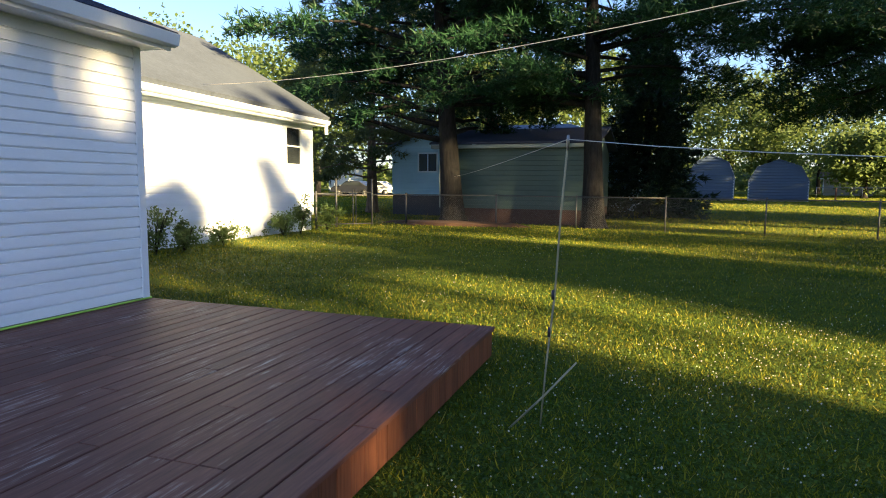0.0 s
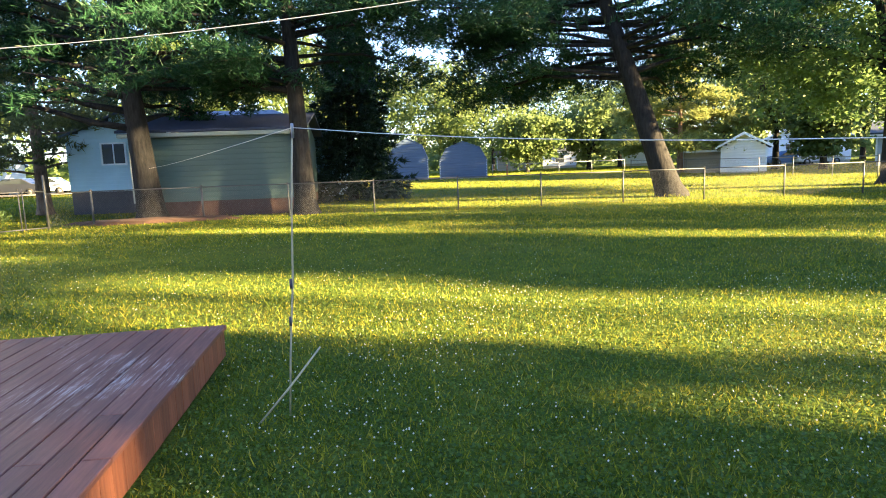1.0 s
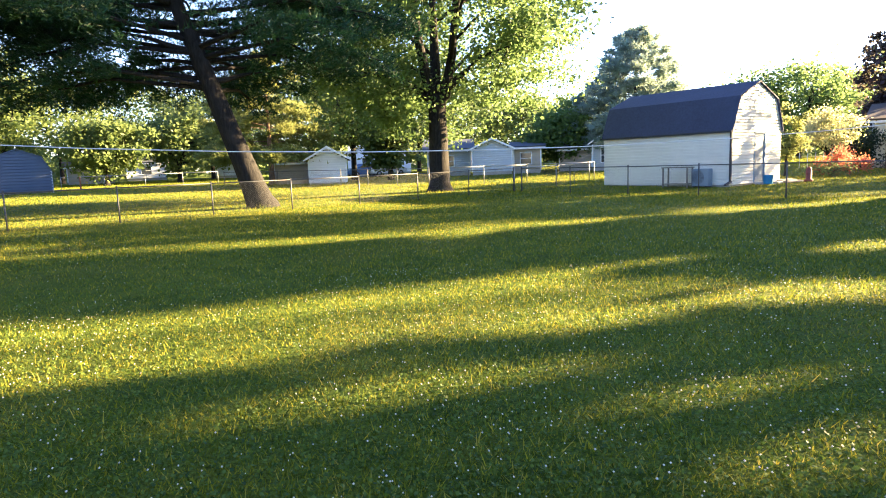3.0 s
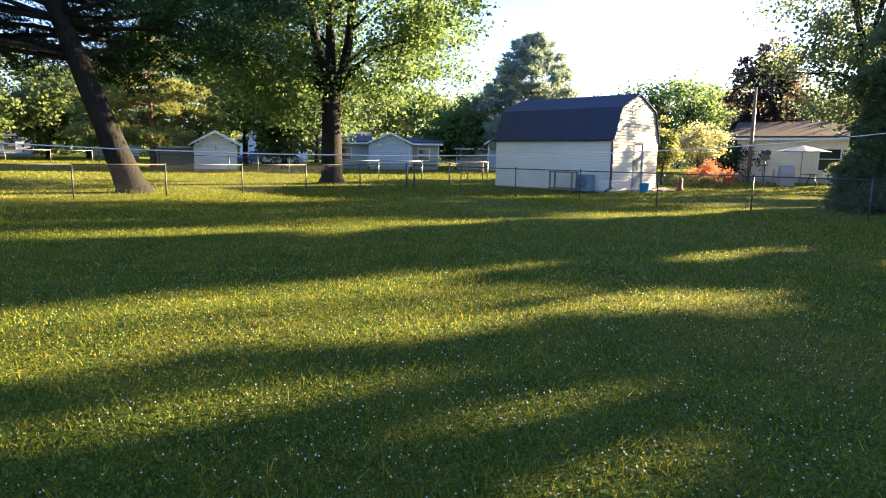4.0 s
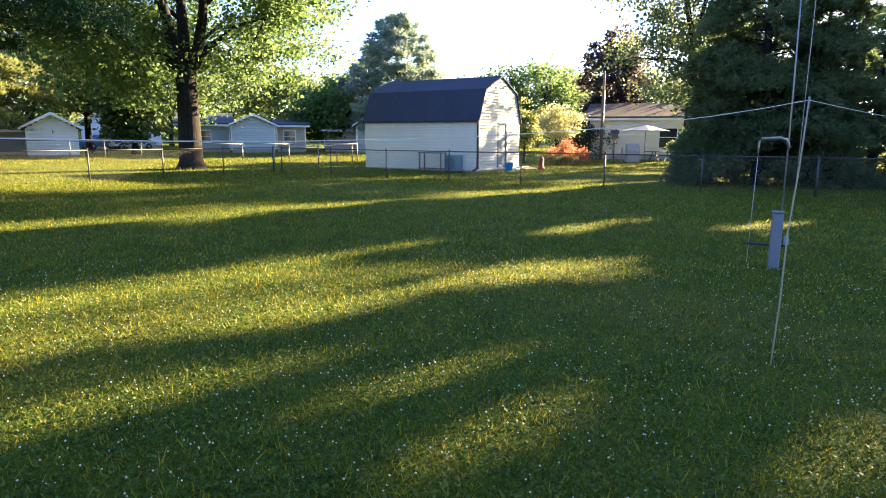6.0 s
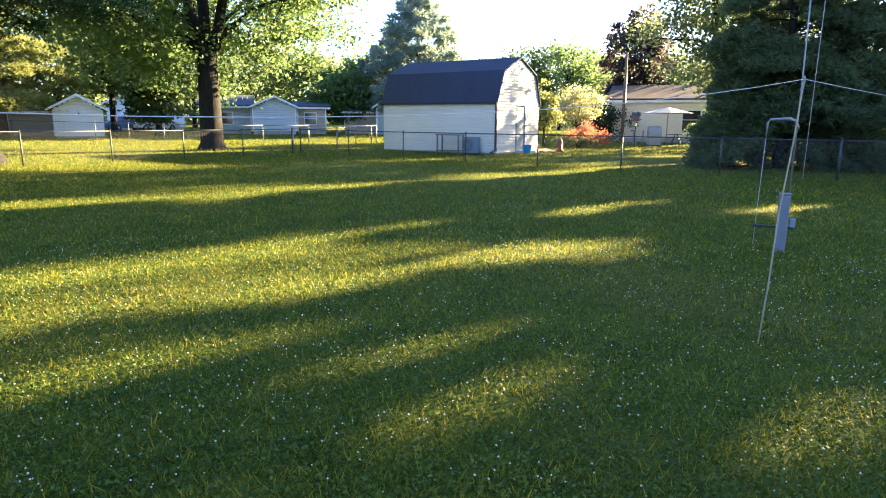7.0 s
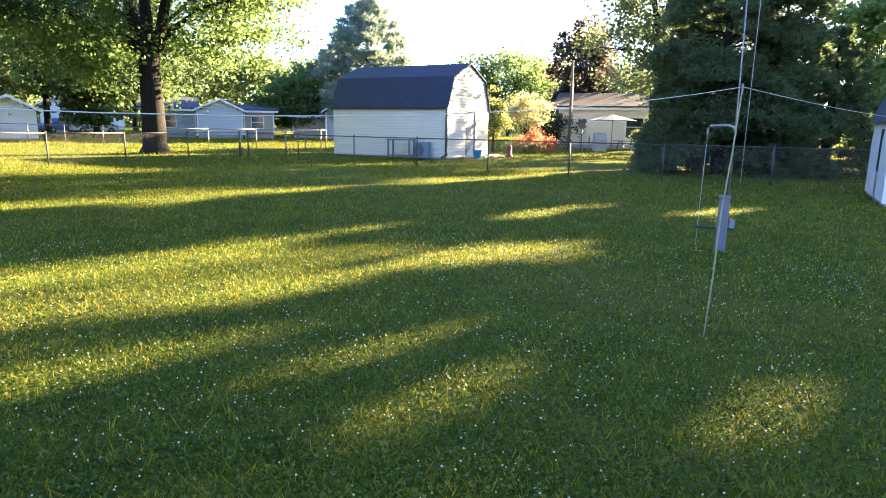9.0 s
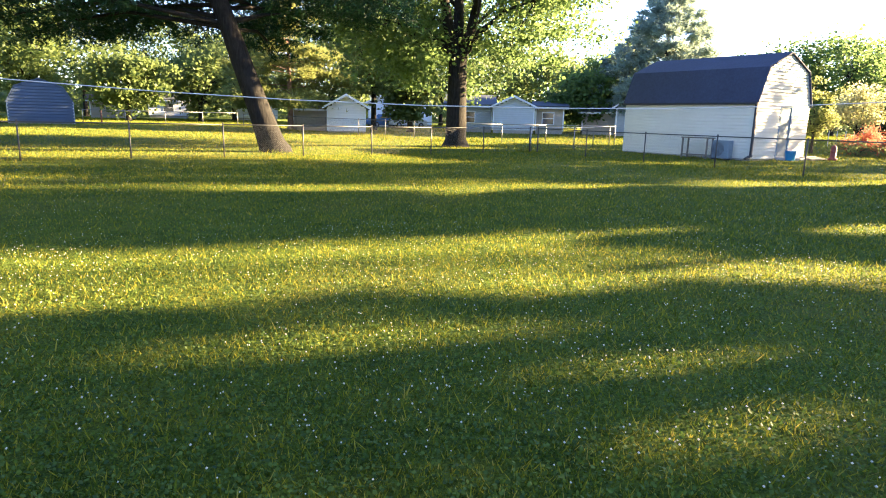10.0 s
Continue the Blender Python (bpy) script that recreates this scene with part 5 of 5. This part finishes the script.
white_pine(bearing(43.0, 54.0), 10.8, 5.3, 0.26, 22, "young sunlit yellow-green pine on the far lawn", first=1.9, limbs=54, count=560, leaf=GOLD_PINE_LEAF, bark=TAN_BARK, needle=0.32, needles=4, width=0.11)
# evergreens by the right-hand fence
white_pine(bearing(106.6, 26.8), 13.5, 2.6, 0.22, 31, "tall dark evergreen with drooping layered branches by the fence", first=0.30, limbs=110, count=640, leaf=EVERGREEN, needle=0.19, droop=0.30, needles=4, width=0.15)
white_pine(bearing(110.5, 27.4), 8.8, 2.1, 0.18, 32, "broad dark evergreen with drooping branches by the fence", first=0.28, limbs=80, count=560, leaf=EVERGREEN, needle=0.19, droop=0.30, needles=4, width=0.15)
white_pine(bearing(103.2, 26.6), 4.4, 1.35, 0.10, 36, "low dark evergreen with sweeping branches by the fence", first=0.22, limbs=54, count=420, leaf=EVERGREEN, needle=0.19, droop=0.30, needles=4, width=0.15)
spruce(bearing(114.2, 30.0), 6.0, 2.5, 33, "dark evergreen behind the garden shed", EVERGREEN, count=7000, size=0.24, name="evergreen_tree", wall=0.2)
# raised to 26 m so that its unseen top shades the garage and pines
broadleaf(bearing(101.0, 40.0), 26.0, (5.0, 1.9), 0.25, 34, "leafy green tree beside the evergreens", SIDE_LEAF, 48000, 0.22, MAPLE_BARK, 0.26, 230, tight=0.12)
broadleaf(bearing(116.4, 42.0), 9.4, (2.5, 1.4), 0.3, 35, "sunny green tree behind the garden shed", LIME_LEAF, 13000, 0.28, MAPLE_BARK, 0.25, 90)
# trees beyond the back lots
white_pine(bearing(75.6, 62.0), 13.0, 5.4, 0.3, 41, "tall blue-green pine behind the barn", first=1.0, limbs=110, count=260, leaf=HAZY_PINE_LEAF, needle=0.48, needles=4, width=0.1, droop=0.02)
white_pine(bearing(72.4, 66.0), 9.2, 4.2, 0.25, 42, "lower blue-green pine behind the barn", first=0.8, limbs=70, count=220, leaf=HAZY_PINE_LEAF, needle=0.48, needles=4, width=0.1, droop=0.02)
broadleaf(bearing(94.6, 58.0), 10.6, (2.7, 1.5), 0.2, 43, "dark purple-leaved tree behind the beige house", PURPLE_LEAF, 9000, 0.36)
broadleaf(bearing(90.1, 45.0), 3.9, (1.75, 1.3), 0.08, 44, "small round pale-leaved ornamental tree", WILLOW_LEAF, 6000, 0.14, clumps=70, fork=0.3)
broadleaf(bearing(87.2, 41.0), 4.3, (1.1, 0.8), 0.07, 45, "slim yellow-green sapling beside the barn", GOLD_PINE_LEAF, 3500, 0.15, clumps=45)
bush(bearing(91.2, 41.0), 1.0, 1.35, 46, "bright red-orange leaved bush", RED_LEAF, 2600, 0.12, "red_bush")
bush(bearing(89.7, 41.5), 0.8, 0.9, 47, "dull red flowering bush", RED_LEAF, 1300, 0.1, "red_bush")
bush(bearing(90.2, 40.0), 1.3, 0.6, 48, "low green shrubs in the flower bed", WEED_LEAF, 1600, 0.12)
bush(bearing(92.3, 49.0), 1.6, 2.6, 49, "dark green hedge shrub at the house corner", SPRUCE_LEAF, 3000, 0.2)
# the tree at 50.3, 58.8 is added to shade the storage sheds
far = [(-27, 60, 15, 6, 0), (-20.5, 72, 17, 7, 0), (-15.5, 58, 14, 5.5, 0), (-5.2, 60, 16, 6.0, 0), (0.5, 58, 15, 5.5, 0), (5.5, 64, 14, 5.5, 0), (11, 70, 16, 6, 0), (16, 84, 16, 6, 0), (20.5, 88, 15, 6, 0), (23.5, 78, 14, 4.2, 0),
       (27, 92, 15, 6, 0), (30, 74, 7.5, 4.0, 0), (33, 96, 14, 6.5, 0), (35.5, 78, 8.5, 4.6, 0), (38.2, 84, 11, 5.0, 0), (41.5, 96, 15, 6.5, 0), (46.5, 80, 14, 6, 0), (50.5, 86, 15, 6.5, 0), (50.3, 58.8, 13.5, 4.4, 0), (53.6, 56, 6.5, 2.6, 0), (56.3, 82, 14, 6.0, 0),
       (61, 88, 11, 6, 0), (66, 76, 9, 5, 0), (69.2, 64, 6.4, 3.6, 1), (70.5, 86, 9.5, 5, 1), (83.8, 82, 9.2, 5.5, 1), (88.2, 84, 11.2, 5.6, 1), (91.0, 92, 11, 5.0, 1), (97, 75, 9, 6, 0), (104, 70, 9, 6, 0)]
for i, (az, d, hgt, rad, tone) in enumerate(far):
    tree = broadleaf(bearing(az, d), hgt, (rad, hgt * 0.14), 0.24, 100 + i, "sunlit leafy tree beyond the back lots" if tone == 0 else "grey-green leafy tree beyond the barn",
              FAR_LEAF if tone == 0 else MAPLE_LEAF, 7600, 0.42, MAPLE_BARK, 0.25, 95, limbs=6)
    tree["group"] = "trees beyond the back lots"
# hidden tree added to break up the sun on the barn gable
broadleaf(bearing(106, 52), 12.5, (4.2, 1.6), 0.25, 150, "thin-crowned tree added to dapple the barn gable", FAR_LEAF, 3200, 0.40, MAPLE_BARK, 0.25, 60, limbs=6)
# trees added out of view to shape the shade on the yard: (across the light, along it, height, radius, foot of the
# crown)
# lit lawn patches placed from the camera's view; the crowns are holed to match
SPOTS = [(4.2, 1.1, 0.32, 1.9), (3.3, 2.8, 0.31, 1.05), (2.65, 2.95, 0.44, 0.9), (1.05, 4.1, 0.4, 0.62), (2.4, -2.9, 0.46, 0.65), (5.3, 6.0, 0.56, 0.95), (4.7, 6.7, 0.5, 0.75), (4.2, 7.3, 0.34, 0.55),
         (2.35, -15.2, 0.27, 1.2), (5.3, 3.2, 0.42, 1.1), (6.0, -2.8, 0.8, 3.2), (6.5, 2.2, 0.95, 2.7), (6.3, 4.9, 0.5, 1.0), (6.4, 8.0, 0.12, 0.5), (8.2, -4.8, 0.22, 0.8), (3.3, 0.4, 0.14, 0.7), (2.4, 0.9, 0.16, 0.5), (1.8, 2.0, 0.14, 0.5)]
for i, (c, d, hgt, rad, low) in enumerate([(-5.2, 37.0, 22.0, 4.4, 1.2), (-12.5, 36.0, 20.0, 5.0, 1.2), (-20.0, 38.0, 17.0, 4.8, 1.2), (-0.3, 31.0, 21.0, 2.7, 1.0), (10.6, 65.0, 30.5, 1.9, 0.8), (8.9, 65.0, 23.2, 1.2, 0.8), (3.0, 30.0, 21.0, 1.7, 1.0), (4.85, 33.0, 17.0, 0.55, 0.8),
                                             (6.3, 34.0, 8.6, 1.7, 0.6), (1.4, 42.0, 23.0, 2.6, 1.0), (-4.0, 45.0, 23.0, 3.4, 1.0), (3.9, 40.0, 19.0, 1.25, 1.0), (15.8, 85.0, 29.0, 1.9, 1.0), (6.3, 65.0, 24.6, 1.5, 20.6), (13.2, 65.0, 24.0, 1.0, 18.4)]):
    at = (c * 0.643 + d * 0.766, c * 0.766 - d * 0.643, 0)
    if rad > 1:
        broadleaf(at, hgt, (rad, low), 0.28, 300 + i, "leafy tree added at the side to shade the yard", SIDE_LEAF if c < 6 else LIME_LEAF, int((4200 if c < -4 else 8500) * rad), 0.55 if c < -4 else 0.40, clumps=int(48 * rad), gaps=SPOTS)
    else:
        broadleaf(at, hgt, (rad, low), 0.12, 300 + i, "slim columnar tree added to cast a narrow shade band", FAR_LEAF, 9000, 0.28, clumps=110, limbs=4, gaps=SPOTS)


def far_woods():
    """Hedges and woods that close the view all round, far behind the last houses."""
    rng = np.random.default_rng(77)
    n = 60000
    az, d = np.radians(rng.uniform(-45, 128, n)), rng.uniform(100, 135, n)
    x, y = 0.3 + d * np.sin(az), d * np.cos(az)
    top = np.array([4.2 + 3.2 * noise.noise((a * 22.0, 0.0, 4.0)) + 1.6 * noise.noise((a * 70.0, 0.0, 9.0)) for a in az])
    z = np.array([ground_z(p, q) for p, q in zip(x, y)]) + top * rng.uniform(0, 1, n) ** 0.8
    ob = new("far_woods", fast_mesh("far_woods", *cards(np.column_stack([x, y, z]), 0.95, rng, 0.7, 0.25), FAR_LEAF))
    tagged(ob, "sunlit hedges and woods far behind the houses", "woods", kind="stuff")


far_woods()

# ---------------------------------------------------------------- plants by the white house and litter under the pines
for i, (x, y, r, h) in enumerate([(-7.0, 13.0, 0.45, 0.95), (-6.65, 13.6, 0.32, 0.6), (-6.5, 15.3, 0.42, 0.5), (-5.98, 18.3, 0.4, 0.65), (-5.72, 19.2, 0.36, 1.0), (-5.2, 20.4, 0.36, 0.75)]):
    bush((x, y, 0), r, h, 60 + i, "leafy green border plants along the house", WEED_LEAF, 1100, 0.085, "border_plant", 5)


def litter():
    v, f = [], []
    rng = random.Random(9)
    c = bearing(-3.4, 24.7)
    v.append((0, 0, 0.16))
    for i in range(28):
        w = 2 * math.pi * i / 28
        rr = rng.uniform(0.85, 1.15)
        v.append((2.6 * rr * math.cos(w), 0.8 * rr * math.sin(w), 0.09))
    for i in range(28):
        x, y, z = v[1 + i]
        v.append((x * 1.2, y * 1.25, -0.02))
    for i in range(28):
        f.append((0, 1 + i, 1 + (i + 1) % 28))
        f.append((1 + i, 29 + i, 29 + (i + 1) % 28, 1 + (i + 1) % 28))
    t = part("leaf_litter", (v, f), LITTER)
    t.matrix_world = pose(c.x, c.y, 0.0, 0, 0, -18)
    tagged(t, "reddish brown fallen needles and leaves under the pine", "leaf litter", kind="stuff")


litter()


# ---------------------------------------------------------------- grass and clover
def grass_field():
    rng = np.random.default_rng(5)

    def spots(n, r0, r1, a0, a1, power):
        r = r0 + (r1 - r0) * rng.uniform(0, 1, n) ** power
        w = np.radians(rng.uniform(a0, a1, n))
        return np.stack([0.3 + r * np.sin(w), r * np.cos(w)], 1)

    def clear(p):
        """Leaves out the deck."""
        q = p - np.array([0.10, 5.73])
        a = radians(15)
        lx, ly = q[:, 0] * math.cos(a) - q[:, 1] * math.sin(a), q[:, 0] * math.sin(a) + q[:, 1] * math.cos(a)
        return p[~((lx < 0.03) & (lx > -12) & (ly < 0.03))]
    def field(many, r0, r1, a0, a1, k=0.5):
        rr = (r0 ** k + rng.uniform(0, 1, many) * (r1 ** k - r0 ** k)) ** (1 / k)
        ww = np.radians(rng.uniform(a0, a1, many))
        return clear(np.stack([0.3 + rr * np.sin(ww), rr * np.cos(ww)], 1))
    p = np.concatenate([field(680000, 0.3, 85.0, -34, 128), field(60000, 0.3, 30.0, 128, 326)])
    n = len(p)
    dist = np.hypot(p[:, 0], p[:, 1])
    h = rng.uniform(0.014, 0.044, n) * (1 + 0.016 * dist)
    h *= np.where(rng.uniform(0, 1, n) < 0.1, 1.9, 1.0)
    w = rng.uniform(0.0024, 0.0043, n) * (1 + 0.15 * dist + 0.02 * np.maximum(dist - 22, 0) ** 1.3)
    a = rng.uniform(0, 6.283, n)
    bend = rng.uniform(0.2, 1.1, n) * h
    da = rng.uniform(0, 6.283, n)
    low = np.array([ground_z(x, y) for x, y in p])
    base = np.column_stack([p, low - 0.014])
    sx = np.column_stack([np.cos(a) * w, np.sin(a) * w, np.zeros(n)])
    tip = base + np.column_stack([np.cos(da) * bend, np.sin(da) * bend, h])
    v = np.stack([base - sx, base + sx, tip], 1).reshape(-1, 3)
    ob = new("grass", fast_mesh("grass", v, np.arange(3 * n).reshape(-1, 3), BLADES))
    tagged(ob, "short green lawn grass with straw-yellow blades", "grass", kind="stuff")
    # clover leaflets between the blades
    q = field(150000, 0.4, 16.0, -30, 128, 0.7)
    o = np.column_stack([q, rng.uniform(0.004, 0.026, len(q))])
    v, f = cards(o, 0.022, rng, 0.85, 0.4)
    ob = new("clover_leaves", fast_mesh("clover_leaves", v, f, CLOVER_LEAF))
    tagged(ob, "small green clover leaves in the lawn", "clover", kind="stuff")
    # clover heads in drifts
    c = clear(np.concatenate([spots(7400, 1.6, 9, -25, 128, 0.9), spots(7800, 8, 22, -32, 125, 0.9)]))
    keep = np.array([noise.noise((x * 0.45, y * 0.45, 3.0)) + 0.5 * noise.noise((x * 1.7, y * 1.7, 7.0)) for x, y in c]) > rng.uniform(-0.45, 0.75, len(c))
    c = c[keep]
    m = len(c)
    dist = np.hypot(c[:, 0], c[:, 1])
    r = rng.uniform(0.0040, 0.0078, m) * (1 + 0.006 * dist)
    o = np.column_stack([c, rng.uniform(0.022, 0.042, m)])
    dirs = np.array([(1, 0, 0), (-1, 0, 0), (0, 1, 0), (0, -1, 0), (0, 0, 1), (0, 0, -1)], float)
    v = (o[:, None, :] + dirs[None] * r[:, None, None]).reshape(-1, 3)
    tri = np.array([(0, 2, 4), (2, 1, 4), (1, 3, 4), (3, 0, 4), (2, 0, 5), (1, 2, 5), (3, 1, 5), (0, 3, 5)])
    f = (np.arange(m)[:, None, None] * 6 + tri[None]).reshape(-1, 3)
    ob = new("clover_flowers", fast_mesh("clover_flowers", v, f, CLOVER, True))
    tagged(ob, "small round white clover flowers scattered in the lawn", "clover", kind="stuff")


grass_field()


def rough_grass(runs, label, per_metre=90, tall=0.22, wide=0.25, seed=8):
    """Unmown fringe along fence lines."""
    rng = np.random.default_rng(seed)
    ps = []
    for a, b in runs:
        a, b = np.array(a), np.array(b)
        n = int(np.linalg.norm(b - a) * per_metre)
        ps.append(a + (b - a) * rng.uniform(0, 1, (n, 1)) + rng.normal(scale=wide, size=(n, 2)))
    p = np.concatenate(ps)
    n = len(p)
    clump = np.array([0.6 + 0.6 * noise.noise((x * 0.8, y * 0.8, 1.0)) for x, y in p])
    h = tall * rng.uniform(0.4, 1.2, n) * np.clip(clump, 0.15, 1.2)
    base = np.column_stack([p, [ground_z(x, y) - 0.02 for x, y in p]])
    a, d = rng.uniform(0, 6.283, n), rng.uniform(0, 6.283, n)
    w = rng.uniform(0.008, 0.018, n)
    s = np.column_stack([np.cos(a) * w, np.sin(a) * w, np.zeros(n)])
    tip = base + np.column_stack([np.cos(d) * h * 0.4, np.sin(d) * h * 0.4, h])
    ob = new("rough_grass", fast_mesh("rough_grass", np.stack([base - s, base + s, tip], 1).reshape(-1, 3), np.arange(3 * n).reshape(-1, 3), BLADES))
    tagged(ob, label, "grass", kind="stuff")


B2 = [tuple(bearing(az, d)[:2]) for az, d in ((33.0, 62), (39.0, 58), (49.0, 47), (57.0, 41), (66.0, 41.5))]
rough_grass(list(zip(B2, B2[1:])), "tall unmown grass fringe along the back fence", 130, 0.34, 0.4)
rough_grass([(tuple(CORNER), tuple(NA - NV * 6.1)), (tuple(CORNER), (33.2, 12.9)), (tuple(E0 - EV * 9), tuple(E0 + EV * 22))], "uneven grass fringe under the chain-link fence", 60, 0.13, 0.12, 9)
rough_grass([(tuple(bearing(58.6, 33.6)[:2]), tuple(bearing(58.0, 34.2)[:2])), (tuple(bearing(41.9, 27.0)[:2]), tuple(bearing(43.5, 27.8)[:2])), (tuple(bearing(64.2, 31.2)[:2]), tuple(bearing(65.0, 31.6)[:2]))], "rough grass round tree feet and corner post", 220, 0.24, 0.45, 10)
